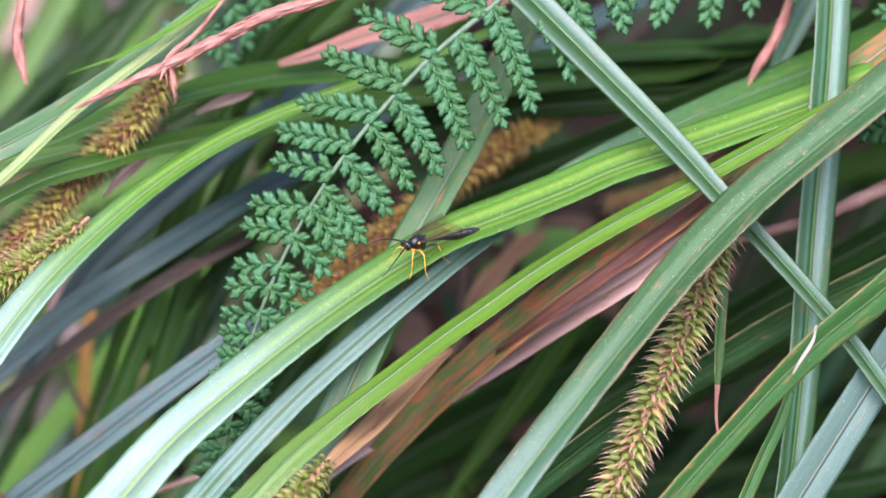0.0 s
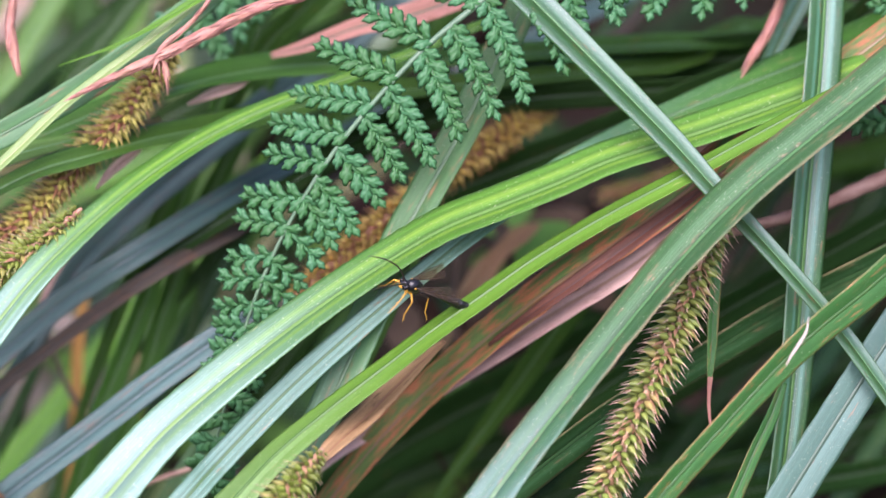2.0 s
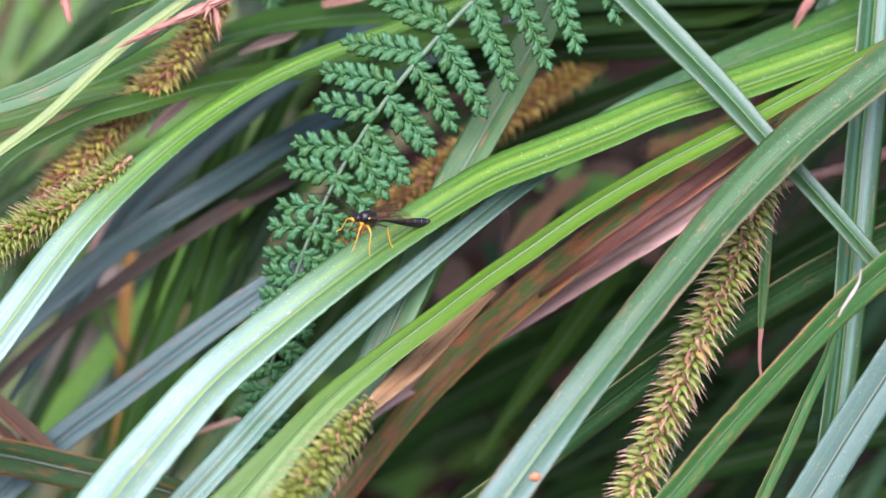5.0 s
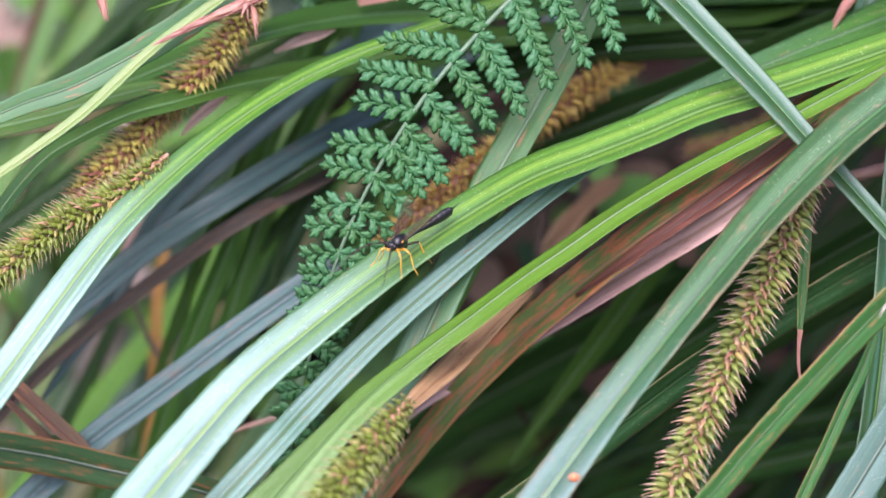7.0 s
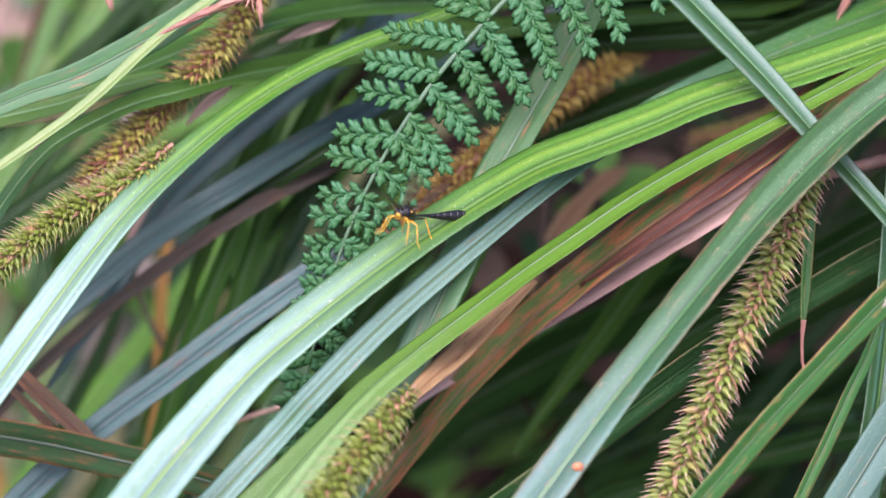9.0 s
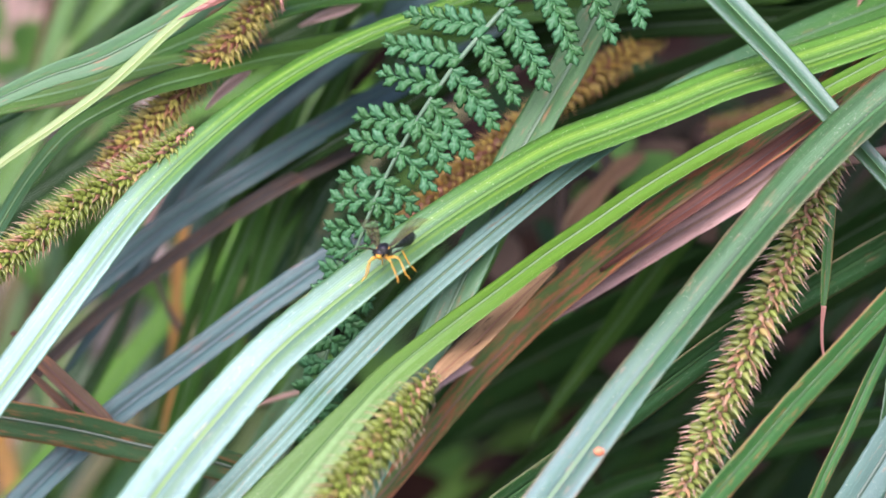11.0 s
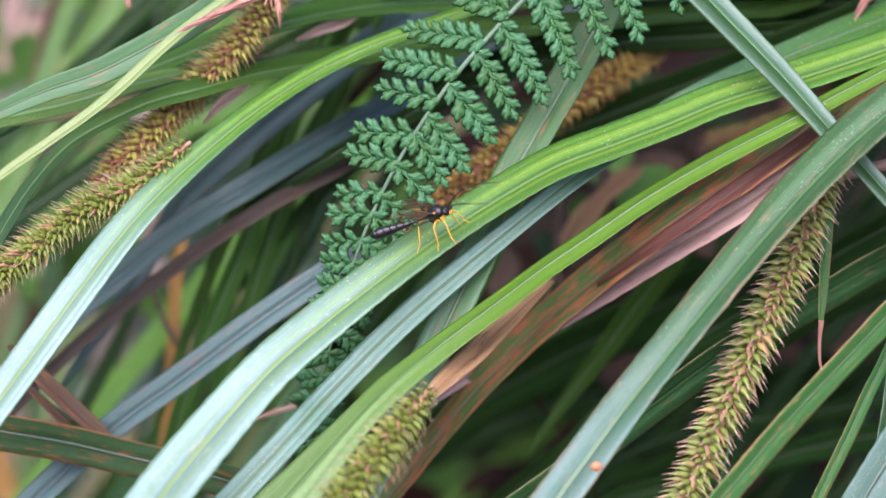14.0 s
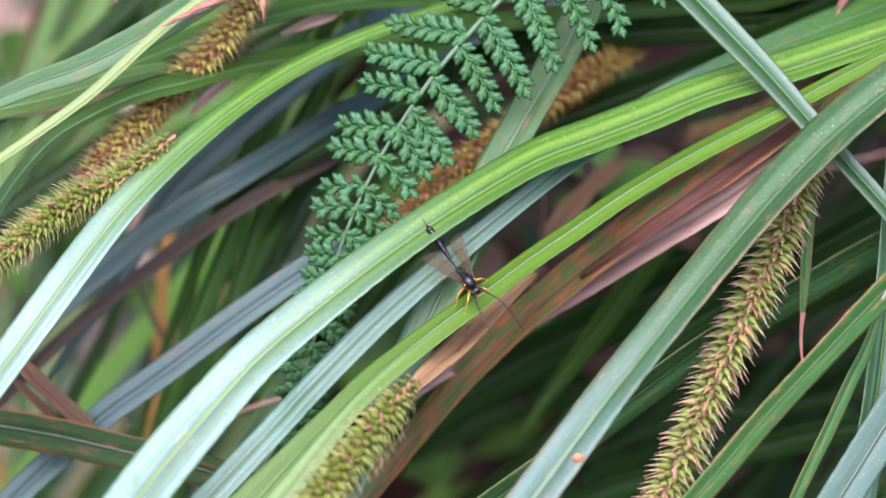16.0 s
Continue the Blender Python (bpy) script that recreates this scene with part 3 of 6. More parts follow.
leaf("pale straw-coloured withered leaf strip", straw, '', (0.2, 0.3, 0.9), (0.2, 0.3, 0.9), 0.30, [(59.3, 24.0, 4.0, 0.3), (57.8, 21.5, 3.0, 0.6), (54.4, 16.7, 1.0, 1.1), (49.8, 11.0, 0.0, 1.3), (45.4, 5.9, 0.0, 1.2), (40.9, 1.0, 0.0, 0.7)])
leaf("half-withered sedge leaf streaked green and rust", rusty, 'R', (-0.1, 0.6, 0.75), (-0.1, 0.6, 0.75), 0.20, [(63.4, 26.5, 8.0, 5.6), (49.6, 16.3, 7.0, 6.6), (40.5, 8.3, 6.0, 7.0), (29.5, 0.1, 5.0, 7.0), (17.8, -8.1, 7.0, 7.1), (7.9, -16.2, 12.0, 7.1), (-2.2, -25.4, 17.0, 6.3), (-9.7, -33.3, 18.0, 5.3), (-16.2, -41.2, 18.0, 4.6), (-24.5, -51.9, 18.0, 4.1), (-32.9, -62.1, 18.0, 3.5)])
leaf("dry pinkish-tan dead leaf", dry, 'R', (-0.1, 0.6, 0.75), (-0.1, 0.6, 0.75), 0.30, [(63.8, 21.2, 11.0, 3.7), (50.7, 9.7, 9.0, 4.2), (40.6, 2.6, 8.0, 5.0), (30.7, -4.7, 9.0, 5.4), (19.9, -11.4, 13.0, 6.1), (10.8, -17.3, 17.0, 6.1), (1.5, -23.2, 20.0, 5.5), (-6.0, -28.1, 21.0, 4.9), (-12.5, -32.1, 20.0, 4.1), (-18.0, -36.1, 18.0, 2.9), (-22.6, -40.7, 17.0, 1.3)])
leaf("curled tan-brown dead leaf sheath above a spike", husk, '', (-0.1, 0.6, 0.75), (-0.1, 0.6, 0.75), 0.50, [(1.5, -16.2, 10.0, 0.9), (-3.4, -20.6, 7.0, 2.8), (-7.4, -24.4, 3.0, 3.9), (-11.3, -28.2, -3.0, 4.3), (-14.8, -31.2, -9.0, 3.7), (-17.8, -33.9, -14.0, 2.3), (-19.8, -36.0, -16.0, 0.8)])
leaf("sedge leaf with rust lines hanging behind others", lined, 'R', (-0.05, 0.45, 0.9), (-0.12, 0.42, 0.9), 0.25, [(13.5, 37.0, 15.0, 5.5), (7.9, 25.3, 12.0, 5.9), (3.3, 16.3, 9.0, 6.0), (-1.3, 8.1, 7.0, 6.0), (-5.8, -0.4, 5.0, 6.2), (-9.4, -9.4, 3.0, 6.1), (-13.4, -18.3, 1.5, 6.3), (-17.4, -27.3, 0.5, 6.1), (-21.4, -36.2, 0.0, 5.5), (-26.3, -46.4, -1.0, 5.5), (-30.7, -56.2, -2.0, 5.0)])
leaf("narrow green sedge leaf beside a striped one", green2, '', (-0.2, 0.2, 0.95), (-0.2, 0.2, 0.95), 0.30, [(1.5, 13.2, 24.0, 2.3), (-2.2, 2.0, 22.0, 2.9), (-7.8, -11.1, 18.0, 3.3), (-13.3, -22.1, 16.0, 3.5), (-18.8, -31.2, 14.0, 3.5), (-24.2, -40.3, 12.0, 3.3), (-31.4, -51.1, 10.0, 2.9)])
leaf("dark sedge leaf sloping behind the seed spike", teal, 'R', (0.3, -0.55, 0.8), (0.3, -0.55, 0.8), 0.25, [(88.3, 5.6, 10.0, 6.5), (72.0, -3.4, 12.0, 6.8), (56.8, -11.1, 14.0, 6.8), (42.8, -19.2, 12.0, 6.7), (28.5, -27.2, 4.0, 6.7), (15.7, -36.3, -2.0, 6.8), (5.8, -43.7, -6.0, 6.7), (-7.4, -53.1, -10.0, 6.3), (-16.1, -60.3, -12.0, 5.6)])
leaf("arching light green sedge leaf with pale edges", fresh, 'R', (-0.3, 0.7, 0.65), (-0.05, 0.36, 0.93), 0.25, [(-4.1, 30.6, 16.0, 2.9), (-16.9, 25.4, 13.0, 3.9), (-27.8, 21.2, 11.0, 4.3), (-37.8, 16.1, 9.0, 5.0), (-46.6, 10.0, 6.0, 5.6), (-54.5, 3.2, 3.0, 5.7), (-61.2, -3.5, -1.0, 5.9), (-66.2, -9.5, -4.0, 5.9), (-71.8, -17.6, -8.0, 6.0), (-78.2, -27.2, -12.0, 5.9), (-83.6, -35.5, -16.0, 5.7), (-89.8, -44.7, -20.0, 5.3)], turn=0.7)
leaf("dark green sedge leaf lying behind a bract", green2, 'R', (-0.3, 0.7, 0.65), (-0.3, 0.7, 0.65), 0.30, [(1.5, 30.7, 34.0, 5.5), (-8.0, 30.0, 32.0, 6.6), (-17.5, 29.7, 30.0, 7.5), (-26.9, 28.9, 28.0, 8.1), (-36.1, 27.1, 24.0, 8.3), (-44.9, 24.4, 18.0, 6.6), (-54.2, 21.5, 18.0, 5.7), (-63.5, 17.7, 18.0, 5.4), (-72.8, 14.0, 18.0, 5.1), (-83.9, 9.4, 18.0, 4.3)])
leaf("curved green sedge leaf bending downwards", green2, 'R', (-0.3, 0.7, 0.65), (-0.05, 0.36, 0.93), 0.25, [(-9.8, 24.7, 28.0, 6.1), (-17.3, 23.9, 26.0, 6.7), (-28.5, 20.5, 23.0, 7.1), (-37.6, 18.5, 19.0, 7.5), (-46.4, 16.5, 14.0, 7.3), (-55.0, 13.8, 8.0, 6.3), (-63.1, 11.5, 7.0, 5.2), (-70.2, 8.1, 6.0, 4.0), (-76.4, 4.1, 5.0, 3.3), (-82.1, -2.6, 4.0, 2.8), (-86.9, -10.7, 3.0, 2.6), (-91.2, -19.7, 2.0, 2.2)], turn=0.9)
leaf("broad pale green sedge leaf slanting down", blue, 'R', (0.1, -0.05, 1), (0.1, -0.05, 1), 0.20, [(-20.6, 52.6, 14.0, 3.7), (-32.4, 43.6, 11.0, 4.2), (-39.6, 37.0, 9.0, 4.6), (-48.5, 30.1, 7.0, 4.7), (-58.3, 23.2, 5.0, 4.7), (-70.7, 16.1, 3.0, 4.3), (-79.6, 12.7, 2.0, 3.6), (-88.4, 8.6, 1.0, 2.7)])
leaf("narrow yellowish sedge leaf crossing a pale one", cane, 'R', (-0.1, 0.5, 0.85), (-0.1, 0.5, 0.85), 0.30, [(-28.7, 46.6, 9.0, 1.7), (-36.7, 39.6, 7.0, 1.8), (-47.3, 30.8, 4.0, 1.8), (-58.9, 21.7, 2.0, 2.0), (-69.4, 11.6, 0.0, 2.0), (-77.6, 5.1, -2.0, 1.8), (-83.2, 1.0, -3.0, 1.7), (-90.2, -4.4, -4.0, 1.4)])
leaf("olive sedge leaf with a withered thread-like tip", lime, 'R', (-0.2, 0.5, 0.8), (-0.2, 0.5, 0.8), 0.20, [(-23.9, 47.3, 6.0, 2.6), (-33.0, 41.9, 5.0, 2.4), (-39.2, 37.9, 4.0, 1.6), (-44.5, 34.5, 3.0, 1.1), (-50.8, 31.1, 2.0, 0.7), (-56.2, 29.1, 2.0, 0.4), (-60.1, 27.8, 2.0, 0.2)])
leaf("olive-brown old sedge leaf behind a seed spike", oliv, '', (0, 0.5, 0.9), (0, 0.5, 0.9), 0.30, [(-45.3, 19.7, 22.0, 2.1), (-56.3, 16.7, 20.0, 2.5), (-67.2, 13.1, 18.0, 3.1), (-77.1, 10.3, 16.0, 3.6), (-88.8, 8.4, 14.0, 3.8), (-97.7, 6.3, 12.0, 3.1)])
leaf("dry pink-brown dead leaf behind the fern", rosy, 'R', (0, 0.5, 0.9), (0, 0.5, 0.9), 0.30, [(12.8, 43.5, 26.0, 4.3), (4.3, 40.6, 26.0, 4.9), (-4.1, 37.6, 26.0, 4.7), (-12.6, 35.7, 26.0, 3.6), (-21.1, 32.6, 26.0, 2.6), (-27.5, 30.8, 26.0, 1.1)])
leaf("small pinkish withered leaf", dry, '', (0, 0.5, 0.9), (0, 0.5, 0.9), 0.30, [(-31.0, 26.6, 24.0, 0.5), (-33.5, 25.6, 24.0, 2.0), (-37.0, 24.4, 24.0, 2.0), (-41.2, 22.6, 24.0, 0.5)])
leaf("old dark green sedge leaf mottled with rust", mottle, '', (0, -0.1, 1), (0, -0.1, 1), 0.12, [(-101.4, -39.1, 8.0, 5.5), (-88.1, -41.7, 9.0, 6.1), (-76.4, -43.6, 10.0, 6.1), (-65.6, -46.0, 11.0, 5.9), (-53.7, -48.5, 11.0, 5.5), (-44.5, -51.5, 11.0, 5.0), (-33.3, -56.7, 11.0, 4.2)])
leaf("dusky blue-grey sedge leaf", dusk, 'R', (-0.1, 0.2, 1), (-0.1, 0.2, 1), 0.50, [(-5.2, 24.1, 58.0, 3.9), (-13.2, 19.9, 54.0, 4.1), (-25.0, 13.4, 44.0, 4.3), (-34.3, 7.7, 33.0, 4.4), (-48.9, -1.8, 24.0, 4.4), (-60.9, -9.6, 24.0, 4.4), (-69.6, -16.7, 24.0, 4.4), (-78.4, -24.2, 24.0, 4.4), (-86.7, -33.1, 24.0, 4.2), (-96.0, -43.4, 24.0, 4.0), (-105.4, -55.2, 24.0, 3.5)])
leaf("dusky violet-grey sedge leaf", dusk, 'R', (0, 0, 1), (0, 0, 1), 0.50, [(-9.1, 40.3, 60.0, 4.6), (-19.1, 31.8, 54.0, 5.0), (-28.9, 24.1, 46.0, 5.1), (-38.6, 15.8, 38.0, 5.0), (-49.6, 6.2, 33.0, 4.8), (-59.2, -2.9, 33.0, 4.2), (-64.4, -11.0, 33.0, 3.4), (-69.2, -19.6, 33.0, 2.9), (-74.5, -27.2, 33.0, 2.1), (-80.2, -35.8, 33.0, 0.8)])
leaf("dark violet-brown decaying sedge leaf", umber, 'R', (0, 0.2, 1), (0, 0.2, 1), 0.45, [(-5.1, 18.2, 60.0, 2.2), (-13.2, 14.0, 55.0, 2.3), (-25.0, 7.2, 46.0, 2.4), (-34.4, 1.5, 36.0, 2.5), (-45.8, -4.9, 28.0, 2.7), (-55.8, -11.5, 28.0, 2.6), (-64.6, -18.1, 28.0, 2.4), (-72.8, -24.7, 28.0, 2.4), (-80.6, -32.0, 28.0, 2.2), (-87.3, -39.0, 28.0, 2.1), (-94.8, -47.0, 28.0, 1.9), (-103.3, -56.4, 28.0, 1.7)])
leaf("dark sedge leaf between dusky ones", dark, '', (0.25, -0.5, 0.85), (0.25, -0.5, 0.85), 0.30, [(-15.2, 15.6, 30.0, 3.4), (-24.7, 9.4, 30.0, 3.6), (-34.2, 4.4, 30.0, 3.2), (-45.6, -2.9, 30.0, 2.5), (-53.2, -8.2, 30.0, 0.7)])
leaf("blue-grey sedge leaf with paler halves", dusk, '', (-0.1, 0.25, 0.95), (-0.1, 0.25, 0.95), 0.50, [(-28.7, -11.1, 16.0, 1.3), (-31.9, -13.5, 16.0, 3.3), (-35.1, -15.7, 16.0, 4.4), (-46.7, -24.0, 16.0, 4.8), (-58.8, -33.3, 16.0, 4.8), (-69.2, -41.1, 16.0, 4.8), (-78.2, -49.4, 16.0, 4.8), (-86.5, -57.8, 16.0, 4.6), (-94.8, -66.6, 16.0, 4.2)])
leaf("curled red-brown dead leaf stalk", russet, '', (0.2, 0.3, 0.9), (0.2, 0.3, 0.9), 0.50, [(-86.1, -28.1, 11.0, 0.8), (-82.8, -31.3, 11.0, 2.4), (-77.8, -36.0, 11.0, 2.9), (-71.9, -41.2, 11.0, 2.6), (-68.4, -44.3, 11.0, 0.8)])
leaf("thin red-brown dead leaf strip", russet, '', (0.2, 0.3, 0.9), (0.2, 0.3, 0.9), 0.40, [(-85.0, -33.4, 12.6, 0.6), (-80.6, -37.2, 12.6, 1.4), (-76.4, -41.3, 12.6, 1.5), (-73.2, -44.6, 12.6, 0.6)])
leaf("green sedge leaf end with a brown lower edge", green, '', (-0.1, 0.4, 0.9), (-0.1, 0.4, 0.9), 0.30, [(-58.0, 16.6, 13.0, 2.2), (-69.4, 13.6, 11.0, 3.6), (-75.5, 11.5, 10.0, 3.9), (-82.0, 9.8, 9.0, 4.2), (-89.0, 8.2, 8.0, 4.3), (-97.0, 6.0, 7.0, 4.0)])
leaf("small pink withered scrap of leaf", dry, '', (0.1, 0.3, 0.9), (0.1, 0.3, 0.9), 0.40, [(-48.6, 15.0, 20.0, 0.4), (-51.0, 13.4, 20.0, 1.7), (-53.6, 11.2, 20.0, 1.5), (-56.0, 8.5, 20.0, 0.4)])
leaf("dark brown shrivelled dead leaf strip", scorch, '', (-0.1, 0.6, 0.75), (-0.1, 0.6, 0.75), 0.30, [(47.0, 11.6, 5.0, 0.8), (38.0, 4.8, 4.2, 2.4), (28.0, -2.6, 3.4, 2.9), (18.0, -9.8, 5.2, 2.5), (8.6, -16.8, 10.0, 0.9)])
leaf("thin brown dead stalk", umber, '', (0.2, 0.3, 0.9), (0.2, 0.3, 0.9), 0.40, [(-69.9, -12.9, 60.0, 0.8), (-68.2, -18.9, 60.0, 0.9), (-65.5, -25.9, 60.0, 1.1), (-62.5, -31.2, 60.0, 1.1), (-60.3, -38.0, 60.0, 0.7)])
leaf("dark upright sedge leaf", green2, 'R', (0.3, -0.3, 0.9), (0.3, -0.3, 0.9), 0.35, [(-43.9, 6.5, 42.0, 2.8), (-47.3, -2.2, 42.0, 3.4), (-50.2, -11.0, 42.0, 3.8), (-54.1, -20.7, 42.0, 4.0), (-58.0, -30.4, 42.0, 3.8), (-61.4, -42.0, 42.0, 3.6), (-63.8, -52.7, 42.0, 3.3), (-66.7, -65.4, 42.0, 3.1)])
leaf("dim green upright sedge leaf", green2, 'R', (0.3, -0.2, 0.9), (0.3, -0.2, 0.9), 0.35, [(-34.8, 16.5, 46.0, 2.9), (-39.2, 7.7, 46.0, 3.6), (-44.1, -4.1, 46.0, 3.8), (-47.5, -13.9, 46.0, 3.8), (-50.6, -24.6, 46.0, 3.6), (-54.3, -36.4, 46.0, 3.4), (-57.8, -48.1, 46.0, 3.1), (-61.2, -60.9, 46.0, 2.9)])
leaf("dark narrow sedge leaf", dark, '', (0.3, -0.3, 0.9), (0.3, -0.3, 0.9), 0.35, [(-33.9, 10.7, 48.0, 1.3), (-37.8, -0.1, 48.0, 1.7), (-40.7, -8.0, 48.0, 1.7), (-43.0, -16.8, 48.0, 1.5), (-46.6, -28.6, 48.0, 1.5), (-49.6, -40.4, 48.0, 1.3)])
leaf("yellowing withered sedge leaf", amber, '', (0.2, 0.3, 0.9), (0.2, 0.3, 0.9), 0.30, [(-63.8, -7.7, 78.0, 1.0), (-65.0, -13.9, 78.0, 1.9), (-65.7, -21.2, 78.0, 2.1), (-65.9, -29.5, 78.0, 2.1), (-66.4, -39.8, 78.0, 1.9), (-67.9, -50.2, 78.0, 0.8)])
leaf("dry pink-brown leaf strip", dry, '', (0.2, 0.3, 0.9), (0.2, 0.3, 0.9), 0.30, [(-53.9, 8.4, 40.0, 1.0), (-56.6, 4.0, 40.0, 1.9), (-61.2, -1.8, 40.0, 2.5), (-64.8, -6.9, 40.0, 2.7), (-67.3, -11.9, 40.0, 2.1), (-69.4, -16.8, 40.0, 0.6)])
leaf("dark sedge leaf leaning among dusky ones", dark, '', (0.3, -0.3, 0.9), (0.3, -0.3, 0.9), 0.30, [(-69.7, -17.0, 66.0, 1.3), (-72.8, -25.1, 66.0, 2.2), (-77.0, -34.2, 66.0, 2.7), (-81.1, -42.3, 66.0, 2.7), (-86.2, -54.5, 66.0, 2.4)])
leaf("small torn white strip of leaf edge", paper, '', (0.2, 0.2, 0.95), (0.2, 0.2, 0.95), 0.30, [(56.9, -11.6, -19.2, 0.15), (56.5, -13.8, -19.2, 0.4), (55.3, -15.8, -19.4, 0.5), (54.1, -17.6, -19.6, 0.35), (53.4, -19.0, -19.6, 0.15)])
leaf("sedge leaf painted near-black green for shade", dark, 'R', (0.25, -0.5, 0.85), (0.25, -0.5, 0.85), 0.20, [(92.8, 36.6, 36.0, 9.3), (75.1, 34.0, 40.0, 10.0), (60.1, 32.3, 44.0, 10.5), (45.6, 31.2, 46.0, 10.6), (26.0, 29.7, 46.0, 9.7), (11.4, 27.5, 46.0, 8.1), (-0.4, 24.1, 46.0, 5.8)])
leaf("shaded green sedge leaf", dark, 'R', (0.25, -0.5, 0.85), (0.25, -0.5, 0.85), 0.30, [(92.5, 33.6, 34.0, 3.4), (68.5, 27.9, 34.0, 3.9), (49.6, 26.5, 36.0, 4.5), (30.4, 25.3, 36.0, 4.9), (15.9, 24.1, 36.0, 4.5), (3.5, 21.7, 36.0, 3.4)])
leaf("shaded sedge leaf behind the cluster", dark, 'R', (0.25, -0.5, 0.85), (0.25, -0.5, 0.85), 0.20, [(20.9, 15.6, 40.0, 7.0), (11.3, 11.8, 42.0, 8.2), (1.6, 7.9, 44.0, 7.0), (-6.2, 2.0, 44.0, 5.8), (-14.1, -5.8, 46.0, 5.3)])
leaf("sedge leaf painted near-black green for shade", dark, 'R', (0.25, -0.5, 0.85), (0.25, -0.5, 0.85), 0.25, [(95.8, 10.5, 26.0, 6.3), (81.0, 6.0, 28.0, 6.8), (68.0, -0.9, 30.0, 6.8), (52.1, -9.9, 32.0, 6.4), (39.8, -17.6, 34.0, 5.7), (25.6, -26.8, 36.0, 5.7)])
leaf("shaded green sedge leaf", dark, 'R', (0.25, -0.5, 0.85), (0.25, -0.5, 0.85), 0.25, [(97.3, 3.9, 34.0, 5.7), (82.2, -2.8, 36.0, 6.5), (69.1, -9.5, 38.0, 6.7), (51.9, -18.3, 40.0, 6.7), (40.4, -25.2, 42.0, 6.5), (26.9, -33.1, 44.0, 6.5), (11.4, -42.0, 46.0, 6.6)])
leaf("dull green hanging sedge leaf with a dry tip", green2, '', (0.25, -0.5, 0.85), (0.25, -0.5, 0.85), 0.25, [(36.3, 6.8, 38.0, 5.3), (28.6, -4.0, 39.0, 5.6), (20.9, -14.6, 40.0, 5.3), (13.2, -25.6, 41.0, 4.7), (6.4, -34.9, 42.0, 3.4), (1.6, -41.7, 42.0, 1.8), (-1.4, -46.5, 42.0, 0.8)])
leaf("sedge leaf painted near-black green for shade", dark, '', (0.25, -0.5, 0.85), (0.25, -0.5, 0.85), 0.20, [(46.6, -7.9, 58.0, 7.2), (31.6, -15.9, 58.0, 9.6), (16.6, -23.9, 58.0, 10.8), (1.6, -31.9, 58.0, 10.8), (-13.4, -40.9, 58.0, 10.0), (-26.4, -50.9, 58.0, 9.5), (-38.4, -61.9, 58.0, 8.3)])
leaf("sedge leaf painted near-black green for shade", dark, '', (0.25, -0.5, 0.85), (0.25, -0.5, 0.85), 0.20, [(94.5, -34.2, 46.0, 5.2), (77.0, -39.7, 48.0, 5.9), (55.8, -43.3, 50.0, 6.1), (36.2, -48.4, 52.0, 5.9), (16.5, -54.5, 54.0, 5.5)])
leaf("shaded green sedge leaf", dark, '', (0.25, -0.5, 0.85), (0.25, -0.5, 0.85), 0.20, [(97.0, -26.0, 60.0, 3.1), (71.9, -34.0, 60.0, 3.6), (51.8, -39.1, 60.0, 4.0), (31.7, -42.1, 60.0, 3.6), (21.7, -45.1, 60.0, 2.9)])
leaf("pale green sedge leaf behind a brown stem", silver, '', (0.2, 0.3, 0.9), (0.2, 0.3, 0.9), 0.30, [(66.1, 50.4, 30.0, 3.8), (61.1, 40.8, 28.0, 4.0), (57.1, 33.1, 26.0, 3.2), (54.1, 27.3, 24.0, 2.3)])
leaf("dark sedge leaf behind the fern", green2, '', (0.25, -0.5, 0.85), (0.25, -0.5, 0.85), 0.25, [(-16.0, 46.9, 44.0, 4.6), (-23.8, 39.1, 44.0, 4.8), (-28.7, 34.2, 44.0, 4.6), (-33.5, 27.4, 44.0, 4.1), (-39.4, 18.6, 44.0, 3.8)])
leaf("pale grey-green sedge leaf far behind the spikes", blue, '', (0.25, -0.1, 0.9), (0.25, -0.1, 0.9), 0.20, [(-76.0, 52.0, 120.0, 3.0), (-82.0, 36.0, 120.0, 4.6), (-87.0, 20.0, 120.0, 4.8), (-91.0, 2.0, 120.0, 4.4), (-94.0, -20.0, 120.0, 3.0)])
leaf("orange-brown withered leaf standing far behind", russet, '', (0.2, 0.3, 0.9), (0.2, 0.3, 0.9), 0.30, [(-89.0, 46.0, 110.0, 1.8), (-92.0, 32.0, 110.0, 4.2), (-95.5, 18.0, 110.0, 3.8), (-99.0, 4.0, 110.0, 1.8)])
leaf("yellowish blurred leaf behind the spikes", cane, '', (0.1, 0.3, 0.9), (0.1, 0.3, 0.9), 0.30, [(-91.0, 26.0, 130.0, 1.0), (-92.5, 23.4, 130.0, 4.4), (-95.0, 20.0, 130.0, 4.6), (-97.0, 17.0, 130.0, 1.4)])
leaf("pale sedge leaf below the fern", blue, '', (0.2, 0.3, 0.9), (0.2, 0.3, 0.9), 0.30, [(-37.2, -30.9, 40.0, 2.9), (-43.0, -39.6, 40.0, 3.3), (-47.8, -48.3, 40.0, 3.5), (-51.7, -57.0, 40.0, 3.5)])
leaf("curled red-brown dead leaf in the gap", husk, '', (-0.1, 0.5, 0.85), (0.3, 0.2, 0.9), 0.60, [(18.6, 3.0, 64.0, 0.8), (15.2, 0.9, 62.0, 3.9), (11.6, -2.2, 60.0, 3.1), (8.3, -6.2, 60.0, 4.6), (5.0, -10.6, 60.0, 3.2), (2.6, -15.2, 60.0, 1.9), (1.4, -20.0, 60.0, 0.6)])
